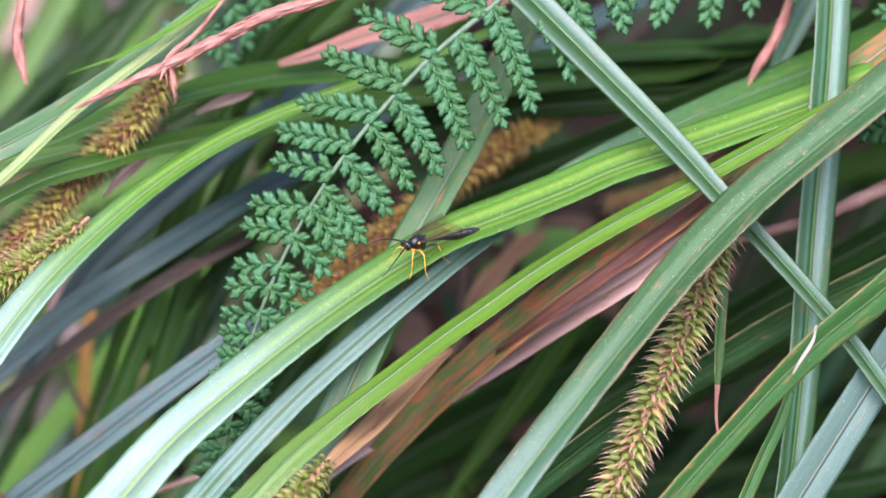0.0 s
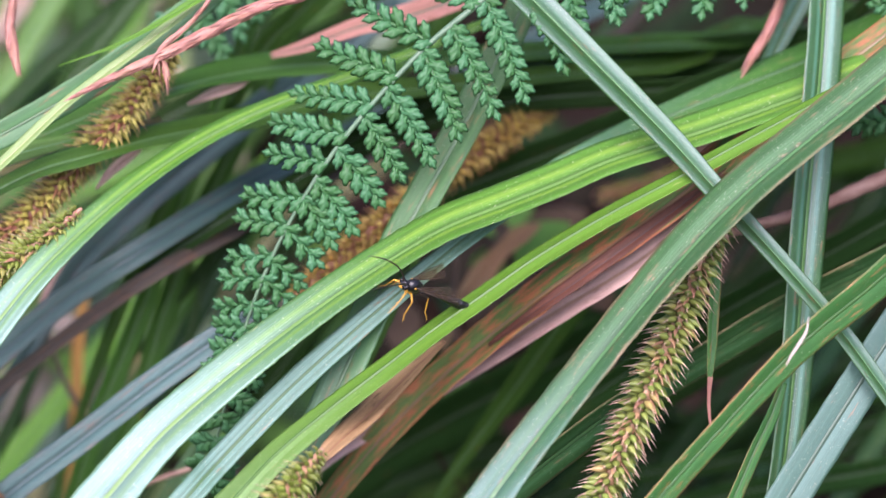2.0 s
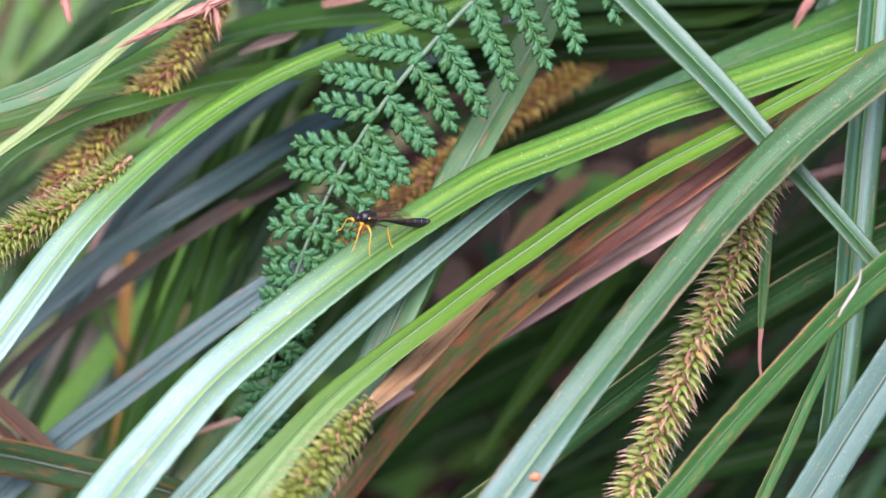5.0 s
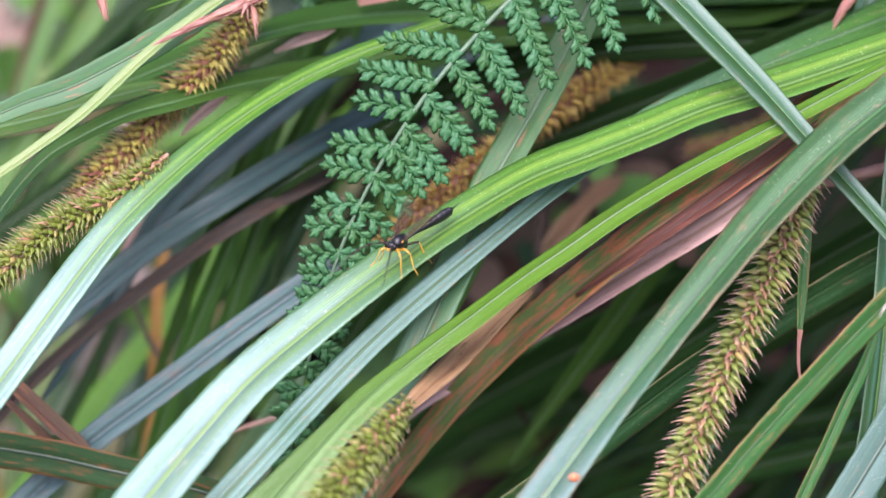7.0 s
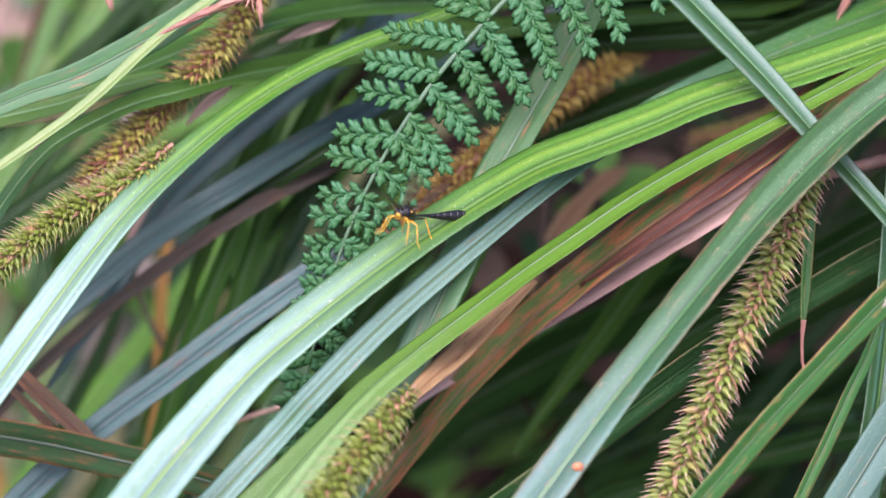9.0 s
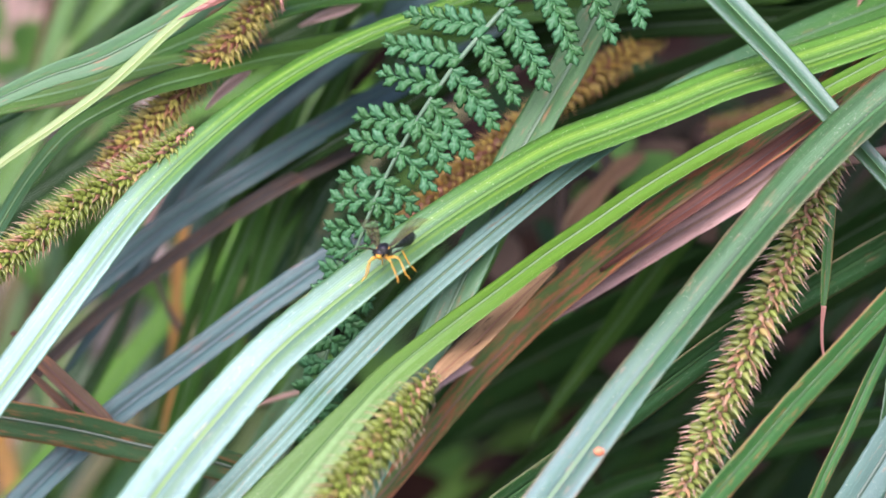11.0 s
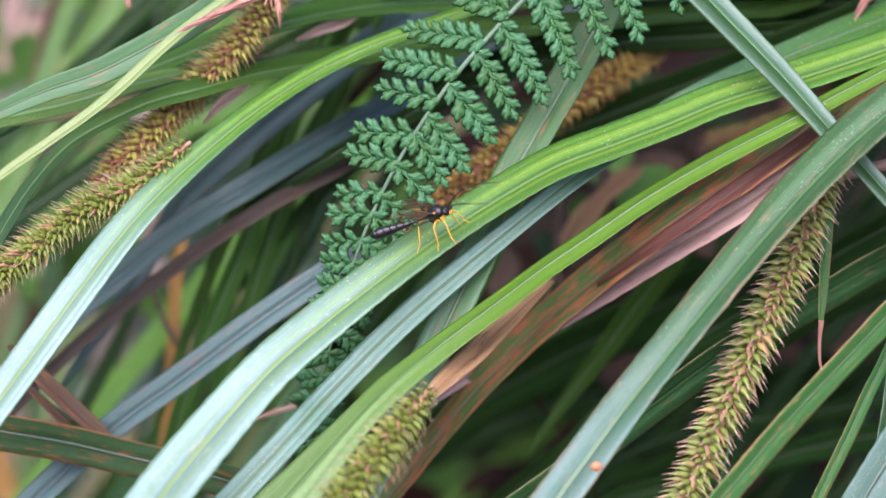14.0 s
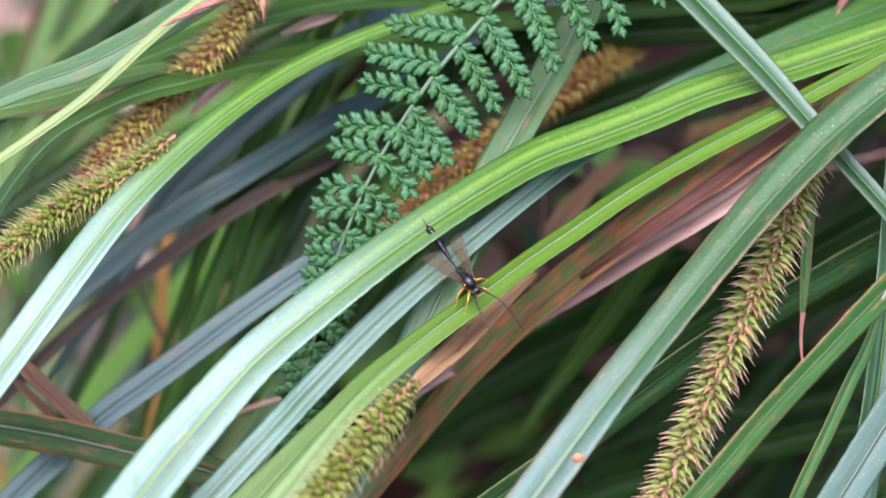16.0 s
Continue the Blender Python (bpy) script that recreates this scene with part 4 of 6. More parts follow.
leaf("crumpled brown dead leaf deep in the gap", umber, '', (0.3, 0.3, 0.9), (-0.1, 0.5, 0.85), 0.60, [(9.6, 6.2, 72.0, 0.8), (12.2, 1.0, 72.0, 3.6), (14.8, -4.6, 72.0, 4.8), (14.2, -10.6, 72.0, 3.4), (11.8, -16.0, 72.0, 0.8)])
leaf("thin brown dead stalk", umber, '', (0.3, 0, 0.9), (0.3, 0, 0.9), 0.40, [(3.6, -2.9, 52.0, 1.0), (3.1, -9.8, 52.0, 1.3), (3.6, -16.7, 52.0, 1.3), (5.0, -23.6, 52.0, 1.0)])

# ---- seed spikes ----
def fruit_mesh(mat, prof, fork):
    """A ribbed egg with a thin forked beak; prof: height and radius in millimetres from its seat on; z outwards."""
    verts, faces = [], []
    n = 7
    top_z = prof[-1][0]
    for z, r in prof:
        bend = 0.35 * max(0, z - 1.8) ** 2 / top_z
        for k in range(n):
            g = 2 * math.pi * k / n
            rr = r * (1 + 0.08 * math.cos(3 * g))
            verts.append((rr * math.cos(g) / 1000, (0.85 * rr * math.sin(g) + bend) / 1000, z / 1000))
    for i in range(len(prof) - 1):
        for k in range(n):
            j = (k + 1) % n
            faces.append((i * n + k, i * n + j, (i + 1) * n + j, (i + 1) * n + k))
    top = (len(prof) - 1) * n
    bend = 0.35 * max(0, top_z + 0.6 * fork - 1.8) ** 2 / top_z
    for dx in (0.3 * fork, -0.3 * fork):
        verts.append((dx / 1000, (bend + 0.1) / 1000, (top_z + fork) / 1000))
        tip = len(verts) - 1
        for k in range(n):
            faces.append((top + k, top + (k + 1) % n, tip))
    return mesh_of("utricle", verts, faces, [mat])


def scale_mesh(mat):
    """A pointed papery scale, keeled, with some thickness."""
    verts, faces = [], []
    outline = ((0, 0.25), (0.8, 0.5), (1.8, 0.42), (2.8, 0.22), (4.2, 0.03))
    for lift in (0.0, 0.07):
        for z, w in outline:
            for s in (-1, 0, 1):
                verts.append((w * s / 1000, (lift + 0.22 * w * (1 - abs(s)) + 0.03 * z * z) / 1000, z / 1000))
    n = 3 * len(outline)
    for i in range(len(outline) - 1):
        for j in range(2):
            a = i * 3 + j
            faces += [(a, a + 3, a + 4, a + 1), (n + a, n + a + 1, n + a + 4, n + a + 3)]
        for j in (0, 2):
            a = i * 3 + j
            faces.append((a, n + a, n + a + 3, a + 3) if j == 0 else (a, a + 3, n + a + 3, n + a))
    return mesh_of("scale", verts, faces, [mat])


LONG = ((0.0, 0.14), (0.5, 0.5), (1.1, 0.72), (1.8, 0.66), (2.4, 0.42), (2.9, 0.19), (3.4, 0.1), (3.9, 0.06))
ROUND = ((0.0, 0.14), (0.4, 0.46), (0.9, 0.66), (1.5, 0.62), (2.0, 0.38), (2.4, 0.16), (2.9, 0.08), (3.5, 0.05))
FRUITS = {"green": (fruit_mesh(fruit_green, LONG, 0.8), scale_mesh(scale_tan)), "brown": (fruit_mesh(fruit_brown, ROUND, 0.6), scale_mesh(scale_brown)), "plump": (fruit_mesh(fruit_olive, ROUND, 0.7), scale_mesh(scale_tan)), "amber": (fruit_mesh(fruit_amber, ROUND, 0.5), scale_mesh(scale_brown))}


def seed_spike(label, look_of, points, count, size, scales, slant=0.5, seed=1):
    """points: x, h, d, radius in millimetres of the axis from the spike's base to its tip."""
    rng = random.Random(seed)
    rows = np.array([(*spot(*q[:3]), q[3] / 1000) for q in points])
    line = smooth_line(rows, 12)
    at = Vector(line[0, :3])
    ob = thing("sedge_spike", at, label, "seed spike", "sedge seed spikes")
    p = line[:, :3] - np.array(at)
    t = unit(np.gradient(p, axis=0))
    part("axis", mesh_of("axis", *tube(p, list(np.minimum(0.0011, 0.24 * line[:, 3]))), [scale_tan if look_of in ("green", "plump") else scale_brown]), ob, "tan spike axis")
    length = np.concatenate([[0], np.cumsum(np.linalg.norm(np.diff(p, axis=0), axis=1))])
    fruit, scale = FRUITS[look_of]
    for i in range(count):
        u = (i + 0.5) / count * length[-1]
        k = min(int(np.searchsorted(length, u)), len(p) - 1)
        f = Vector(t[k])
        g = i * 2.39996 + rng.uniform(-0.12, 0.12)
        a = f.orthogonal().normalized()
        b = f.cross(a)
        out = math.cos(g) * a + math.sin(g) * b
        end = 1 - 0.35 * max(0, (u / length[-1] - 0.9) / 0.1)
        z = (out + f * (slant + rng.uniform(-0.12, 0.12)) + Vector((0, 0, -0.1))).normalized()
        x = f.cross(out).normalized()
        s = size * end * rng.uniform(0.88, 1.1) * line[k, 3] / 0.0045
        m = Matrix((x, z.cross(x), z)).transposed().to_4x4()
        m.translation = Vector(p[k]) + out * 0.0007
        part("utricle", fruit, ob, m=m @ Matrix.Scale(s, 4))
        if rng.random() < scales:
            z2 = (out + f * (slant + 0.35)).normalized()
            m = Matrix((x, z2.cross(x), z2)).transposed().to_4x4()
            m.translation = Vector(p[k]) + out * 0.001 + f * 0.0006
            part("scale", scale, ob, m=m @ Matrix.Scale(s * 0.95, 4))
    return ob


def scaly_stalk(label, points, seed=3, count=60, name="withered_spike"):
    """A withered male spike: a thin stalk clothed in narrow papery scales."""
    rng = random.Random(seed)
    rows = np.array([(*spot(*q[:3]), q[3] / 1000) for q in points])
    line = smooth_line(rows, 10)
    at = Vector(line[0, :3])
    ob = thing(name, at, label, "dry spike")
    p = line[:, :3] - np.array(at)
    t = unit(np.gradient(p, axis=0))
    part("axis", mesh_of("axis", *tube(p, list(line[:, 3] * 0.6), 7), [bract_pink]), ob)
    for i in range(count):
        k = min(int((i + 0.5) / count * len(p)), len(p) - 1)
        f = Vector(t[k])
        a = f.orthogonal().normalized()
        g = i * 2.4 + rng.uniform(-0.3, 0.3)
        out = math.cos(g) * a + math.sin(g) * f.cross(a)
        z = (f + out * 0.12).normalized()
        x = f.cross(out).normalized()
        m = Matrix((x, z.cross(x), z)).transposed().to_4x4()
        m.translation = Vector(p[k]) + out * line[k, 3] * 0.55
        part("scale", PINK_SCALE, ob, m=m @ Matrix.Scale(1.5 * max(0.4, line[k, 3] / 0.001), 4))
    return ob


PINK_SCALE = scale_mesh(bract_pink)


def twig(label, points, mat, name="twig", category="twig"):
    rows = np.array([(*spot(*q[:3]), q[3] / 1000) for q in points])
    line = smooth_line(rows, 8)
    rng = random.Random(len(label))
    at = Vector(line[0, :3])
    ob = thing(name, at, label, category)
    r = [w * rng.uniform(0.88, 1.12) for w in line[:, 3]]
    part("stem", mesh_of("stem", *tube(line[:, :3] - np.array(at), r, 9), [mat]), ob)
    return ob


# ---- fern ----
def pinnule_mesh():
    """A leaflet: a domed blade with blunt lobes round its rim; x outwards along its vein, z its upper side, millimetres."""
    n, lobes = 20, 5
    verts, faces = [(1.25, 0, 0.46)], []
    for part_way, rise, bulge in ((0.5, 0.38, 0.05), (0.82, 0.2, 0.1), (1.0, -0.14, 0.05)):
        for k in range(n):
            g = 2 * math.pi * k / n
            wave = 2 * abs(math.cos(lobes * g / 2)) - 1
            r = part_way * (1 + 0.17 * part_way * wave)
            x, y = 1.25 + 1.4 * r * math.cos(g), 0.86 * r * math.sin(g) * (0.9 + 0.14 * math.cos(g))
            verts.append((x, y, rise + bulge * wave - 0.03 * x * x))
    verts.append((1.25, 0, -0.1))
    last = len(verts) - 1
    for k in range(n):
        j = (k + 1) % n
        faces.append((0, 1 + k, 1 + j))
        for ring in (0, 1):
            a = 1 + ring * n
            faces.append((a + k, a + n + k, a + n + j, a + j))
        faces.append((last, 1 + 2 * n + j, 1 + 2 * n + k))
    return mesh_of("pinnule", [(x / 1000, y / 1000, z / 1000) for x, y, z in verts], faces, [fern_green])


PINNULE = pinnule_mesh()


def pinna(parent, base, axis, normal, length, rng, fat=1.0):
    """A side leaf: a thin axis with paired leaflets, drooping towards its tip."""
    n = max(3, round(length / 0.00215))
    fat *= min(1.0, max(0.88, length / 0.008))
    side = normal.cross(axis).normalized()
    p = []
    for i in range(n + 1):
        u = i / n
        p.append(axis * length * u + normal * (-0.12 * length * u * u) + side * 0.03 * length * math.sin(2.2 * u))
    verts, faces = [], []
    for i in range(n + 1):
        w = 0.0007 * (1 - 0.75 * i / n)
        for sx, sz in ((-1, -0.00012), (0, 0.00018), (1, -0.00012), (0, -0.00022)):
            verts.append(p[i] + side * sx * w + normal * sz)
    for i in range(n):
        for k in range(4):
            j = (k + 1) % 4
            faces.append((4 * i + k, 4 * i + j, 4 * i + 4 + j, 4 * i + 4 + k))
    me = mesh_of("pinna", verts, faces, [fern_green])
    ob = part("pinna", me, parent, m=Matrix.Translation(base))
    for i in range(n + 1):
        u = i / n
        s = fat * (1.3 - 0.5 * u ** 1.5) * rng.uniform(0.9, 1.1) * (0.85 if i == 0 else 1)
        both_sides = (1, -1) if i < n else (0,)
        for sgn in both_sides:
            out = (axis * (0.72 + 0.35 * u) + side * sgn * 0.74 + normal * rng.uniform(-0.18, 0.24)).normalized() if sgn else axis
            y = normal.cross(out).normalized()
            tip = Matrix.Rotation(sgn * 0.35 + rng.uniform(-0.2, 0.2), 3, out)
            y = tip @ y
            m = Matrix((out, y, out.cross(y))).transposed().to_4x4()
            m.translation = p[i] + (axis * 0.0007 if sgn < 0 else Vector()) - (out * 0.0008 if not sgn else Vector())
            part("pinnule", PINNULE, ob, m=m @ Matrix.Scale(s, 4))
    return ob


def fern_frond(label, points, pairs, normal, seed=5, fat=1.0):
    """points: x, h, d, radius of the stalk from base to tip; pairs: for either side its leaves as way along the stalk, length, opening angle."""
    rng = random.Random(seed)
    rows = np.array([(*spot(*q[:3]), q[3] / 1000) for q in points])
    line = smooth_line(rows, 14)
    at = Vector(line[0, :3])
    ob = thing("fern_frond", at, label, "fern", "fern fronds")
    p = line[:, :3] - np.array(at)
    t = unit(np.gradient(p, axis=0))
    part("rachis", mesh_of("rachis", *tube(p, list(line[:, 3]), 8), [fern_axis]), ob, "pale grooved stalk")
    run = np.concatenate([[0], np.cumsum(np.linalg.norm(np.diff(p, axis=0), axis=1))])
    for sgn, leaves in zip((1, -1), pairs):
        for u, size, angle in leaves:
            k = min(int(np.searchsorted(run, u / 1000)), len(p) - 1)
            f = Vector(t[k])
            nrm = (normal - f * normal.dot(f)).normalized()
            axis = (Matrix.Rotation(-sgn * radians(angle), 3, nrm) @ f + nrm * rng.uniform(-0.1, 0.1)).normalized()
            n2 = (nrm - axis * nrm.dot(axis) + f.cross(nrm) * rng.uniform(-0.2, 0.2)).normalized()
            pinna(ob, Vector(p[k]), axis, (n2 - axis * n2.dot(axis)).normalized(), size / 1000, rng, fat)
    return ob


def even_pairs(first, spacing, until, left, right, angle):
    """Leaves at even steps on either side; left and right: lengths at the stalk's base and tip."""
    count = int((until - first) / spacing)
    return [[(first + spacing * i, a + (b - a) * i / count, angle) for i in range(count)] for a, b in (left, right)]


seed_spike("hanging green sedge spike of beaked fruits with tan scales", "green", [(45.6, 5.9, -3.0, 3.20), (41.4, -3.5, -6.0, 3.66), (37.6, -13.1, -8.0, 3.97), (33.5, -21.9, -10.0, 3.95), (29.5, -30.6, -11.0, 3.94), (25.9, -39.3, -12.0, 3.93), (21.5, -48.7, -14.0, 3.76), (17.5, -56.4, -15.0, 3.13)], 430, 1.08, 0.4, 0.2, 1)
seed_spike("plump green sedge spike hanging under a leaf", "plump", [(-17.3, -32.0, -16.0, 1.39), (-20.8, -36.3, -20.0, 4.13), (-25.1, -41.8, -24.0, 4.95), (-30.0, -48.2, -28.0, 5.08), (-34.4, -54.6, -31.0, 5.04), (-39.6, -61.8, -34.0, 4.18)], 330, 1.0, 0.12, 0.3, 2)
seed_spike("brownish sedge spike with ripening fruits", "brown", [(-42.8, 31.0, 14.0, 3.13), (-45.9, 26.8, 13.0, 4.05), (-50.4, 20.7, 12.0, 4.41), (-55.9, 14.8, 12.0, 4.41), (-61.9, 8.4, 12.0, 4.41), (-67.4, 2.8, 12.0, 4.22), (-72.0, -1.7, 12.0, 3.67)], 400, 0.95, 0.35, 0.15, 3)
seed_spike("olive-green bristly sedge spike", "plump", [(-56.6, 5.1, 4.0, 1.26), (-60.6, 1.5, 3.0, 3.79), (-66.8, -3.0, 2.0, 4.68), (-73.1, -6.2, 1.0, 4.76), (-79.2, -10.9, 0.0, 4.75), (-85.3, -16.0, -1.0, 4.47), (-92.3, -22.2, -2.0, 3.93)], 580, 0.84, 0.25, 0.2, 4)
seed_spike("orange-brown sedge spike behind the fern", "amber", [(20.4, 22.8, 42.0, 1.6), (15.6, 20.6, 38.0, 3.9), (10.3, 17.3, 34.0, 4.2), (3.4, 12.2, 29.0, 4.16), (-4.1, 6.9, 26.0, 4.15), (-11.7, 0.8, 25.0, 4.14), (-18.2, -5.1, 24.0, 3.95), (-23.9, -9.8, 24.0, 3.19)], 400, 0.9, 0.4, 0.15, 5)
seed_spike("shaded brown sedge spike", "brown", [(45.0, 13.6, 50.0, 2.28), (39.6, 10.8, 50.0, 2.66), (33.6, 8.9, 50.0, 2.66), (28.4, 7.8, 50.0, 2.09)], 90, 0.9, 0.4, 0.5, 6)
scaly_stalk("withered pinkish male sedge spike with papery scales", [(-7.5, 44.0, 0.0, 0.90), (-12.9, 41.8, 0.0, 0.99), (-20.1, 39.3, 0.0, 1.08), (-27.2, 37.2, 0.0, 1.08), (-34.4, 33.8, 0.0, 1.08), (-42.5, 29.7, 0.0, 0.99), (-50.6, 26.1, 0.0, 0.72), (-56.8, 23.1, 0.0, 0.27)], 3, 80)
scaly_stalk("thin withered pink bract", [(-31.0, 45.1, 2.0, 0.36), (-35.4, 38.9, 1.0, 0.45), (-39.4, 34.2, 1.0, 0.54), (-43.4, 30.4, 0.0, 0.63), (-43.1, 27.9, 0.0, 0.45), (-42.7, 25.4, 0.0, 0.27)], 4, 30)
scaly_stalk("hanging withered pink-brown spike", [(-65.9, 51.1, 8.0, 0.73), (-67.0, 45.6, 8.0, 0.82), (-67.8, 40.2, 8.0, 0.82), (-68.5, 35.6, 8.0, 0.91), (-68.1, 31.5, 8.0, 0.82), (-67.6, 29.0, 8.0, 0.36)], 5, 34)
twig("pinkish dry twig behind upright leaf", [(90.3, 17.7, 16.0, 1.48), (79.2, 13.0, 16.0, 1.29), (69.9, 8.9, 16.0, 1.20), (60.7, 4.9, 16.0, 1.11), (51.4, 2.4, 16.0, 0.92), (43.3, 0.1, 18.0, 0.74)], twig_pink)
scaly_stalk("pink-brown scaly stalk between leaves", [(59.5, 48.4, 18.0, 0.93), (57.2, 41.0, 18.0, 0.93), (54.9, 35.4, 18.0, 0.93), (52.1, 30.6, 18.0, 0.74)], 6, 24)
twig("thin pale pink stem between leaves", [(-68.8, -49.3, 30.0, 0.38), (-52.8, -42.7, 30.0, 0.38), (-47.4, -40.4, 30.0, 0.43), (-41.4, -38.4, 30.0, 0.38), (-32.7, -36.0, 30.0, 0.38)], twig_pink)
twig("thin dark twig in the shade", [(-2.4, -32.0, 60.0, 0.30), (1.6, -40.1, 60.0, 0.30), (6.6, -46.1, 60.0, 0.30), (11.6, -56.1, 60.0, 0.30)], litter_brown)
LEFT = [(8.0, 16, 64), (17.0, 15, 65), (26.4, 13.3, 66), (35.8, 13.9, 71), (43.3, 13.1, 71), (49.3, 12.8, 61), (55.9, 11.9, 63), (62.2, 9.5, 65), (68.2, 9.3, 61), (73.9, 7.9, 69), (78.7, 7.2, 61), (83.4, 6.6, 67), (87.4, 5.7, 65), (92.0, 4.5, 78), (95.9, 4.1, 77)]
RIGHT = [(4.0, 18, 68), (10.8, 18, 68), (17.6, 17.9, 68), (24.7, 17.0, 68), (31.9, 15.7, 76), (38.8, 14.7, 67), (45.7, 13.3, 71), (52.7, 11.2, 70), (59.6, 10.9, 75), (64.8, 10.0, 70), (69.0, 8.6, 63), (74.7, 7.5, 71), (79.5, 6.5, 74), (83.4, 6.2, 68), (87.4, 4.8, 72)]
TAIL = even_pairs(99, 4.2, 129, (4.0, 2.2), (4.4, 2.4), 66)
fern_frond("blue-green fern frond with domed, lobed leaflets", [(27.0, 54.7, 8.0, 0.55), (15.9, 46.3, 5.0, 0.56), (7.8, 38.7, 3.0, 0.54), (-2.2, 30.2, 1.0, 0.48), (-12.9, 18.3, 0.0, 0.42), (-20.1, 8.2, 1.0, 0.36), (-25.6, -1.7, 2.0, 0.32), (-29.7, -11.7, 4.0, 0.29), (-32.6, -21.7, 7.0, 0.26), (-35.1, -31.0, 10.0, 0.24), (-36.8, -39.5, 14.0, 0.2), (-38.4, -48.2, 18.0, 0.14)], (LEFT + TAIL[0], RIGHT + [(91.5, 4.6, 68), (95.6, 4.5, 66)] + TAIL[1]), way(0.1, 0.3, 1))
fern_frond("fern frond partly behind an upright sedge leaf", [(92.9, 51.3, 10.0, 0.55), (86.3, 42.1, 9.0, 0.55), (80.8, 34.8, 9.0, 0.46), (77.2, 26.6, 9.0, 0.46), (74.5, 19.3, 9.0, 0.36), (72.8, 12.0, 10.0, 0.27)], even_pairs(4, 6.4, 44, (15, 7), (13, 7), 62), way(-0.1, 0.3, 1), 8)
fern_frond("fern frond seen behind withered spikes", [(-21.4, 60.4, 34.0, 0.57), (-29.0, 51.7, 33.0, 0.57), (-34.7, 45.9, 32.0, 0.48), (-39.4, 39.1, 31.0, 0.38), (-42.2, 33.3, 30.0, 0.29), (-43.6, 28.6, 30.0, 0.19)], even_pairs(4, 6.4, 38, (12, 6), (13, 7), 60), way(-0.1, 0.3, 1), 9)
fern_frond("small fern frond tip at the top of the clump", [(64.4, 58.4, 16.0, 0.55), (53.1, 51.7, 14.0, 0.55), (42.8, 47.4, 12.0, 0.46), (32.5, 45.8, 10.0, 0.37), (23.3, 45.6, 8.0, 0.27)], even_pairs(3, 6.6, 44, (13, 8), (13, 9), 62), way(0.1, 0.3, 1), 12)

# ---- what grows behind the clump ----
def far_blades(label, mats, count, box, lean, seed, rise, wide=(0.004, 0.008)):
    """Sedge leaves further in; box: x, h, d ranges in millimetres; lean: their slope to the right."""
    rng = random.Random(seed)
    for i in range(count):
        x, h, d = (rng.uniform(*b) for b in box)
        g = rng.gauss(lean, 0.3)
        long, w, sag = rng.uniform(110, 210), 1000 * rng.uniform(*wide), rng.uniform(0.0006, 0.003)
        pts = []
        for k in range(5):
            u = (k / 4 - 0.5) * long
            pts.append((x - u * math.sin(g), h - u * math.cos(g) - sag * u * u, d - 0.15 * u, w * (1 - 0.5 * (k / 4) ** 2)))
        leaf(label, rng.choice(mats), "", (rng.uniform(-0.5, 0.5), rise, 1), (rng.uniform(-0.5, 0.5), rise, 1), 0.25, pts, steps=3)


def weeds(label, mats, count, box, size, seed):
    """Broad soft leaves of the undergrowth, each a cupped oval."""
    rng = random.Random(seed)
    verts, faces, which = [], [], []
    for i in range(count):
        c = np.array(spot(*(rng.uniform(*b) for b in box)))
        nor = np.array(way(rng.uniform(-0.6, 0.6), rng.uniform(0.2, 1.0), rng.uniform(0.3, 1)))
        a = unit(np.cross(nor, np.array([rng.uniform(-1, 1), rng.uniform(-1, 1), 0.4])))
        b = np.cross(nor, a)
        s = rng.uniform(*size)
        base = len(verts)
        n = 7
        for k in range(n):
            u = k / (n - 1)
            half = 0.36 * math.sin(math.pi * min(0.97, 0.06 + 0.94 * u)) ** 0.8
            for j in (-1, 0, 1):
                verts.append(c + s * (a * (u - 0.5) + b * half * j + nor * (0.14 * abs(j) - 0.35 * (u - 0.5) ** 2)))
        m = rng.randrange(len(mats))
        for k in range(n - 1):
            for j in range(2):
                q = base + 3 * k + j
                faces.append((q, q + 1, q + 4, q + 3))
                which.append(m)
    me = mesh_of("leaves", verts, faces, mats)
    me.polygons.foreach_set("material_index", which)
    return tagged(new("undergrowth", me), label, "foliage", kind="stuff")


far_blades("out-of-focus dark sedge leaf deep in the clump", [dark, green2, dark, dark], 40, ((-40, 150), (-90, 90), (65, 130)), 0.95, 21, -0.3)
far_blades("out-of-focus green sedge leaf beyond the clump", [green, lime, green, oliv, green, cane, green2], 24, ((-150, -10), (-110, 100), (85, 190)), 0.5, 22, 0.8)
far_blades("out-of-focus withered or pale leaf standing behind the clump", [amber, dry, blue, cane, oliv, bloom, russet, lime], 22, ((-190, -40), (-70, 120), (110, 210)), 0.12, 27, 0.6, (0.004, 0.009))
weeds("pale soft undergrowth leaves behind the sedge", [weed_green, weed_pale, weed_tan, weed_green, weed_dark], 520, ((-260, -20), (-130, 130), (190, 430)), (0.014, 0.036), 23)
weeds("bright soft leaves between the sedge blades", [weed_green, weed_pale, weed_green, weed_tan], 110, ((-180, -30), (-110, 100), (115, 200)), (0.008, 0.018), 26)
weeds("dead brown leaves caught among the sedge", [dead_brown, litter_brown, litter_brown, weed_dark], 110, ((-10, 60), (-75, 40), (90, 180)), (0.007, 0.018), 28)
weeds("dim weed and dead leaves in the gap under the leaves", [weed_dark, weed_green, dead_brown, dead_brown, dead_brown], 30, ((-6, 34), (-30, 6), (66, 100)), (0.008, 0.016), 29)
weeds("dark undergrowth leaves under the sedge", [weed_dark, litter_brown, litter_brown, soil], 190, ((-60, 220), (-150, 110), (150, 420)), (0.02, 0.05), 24)
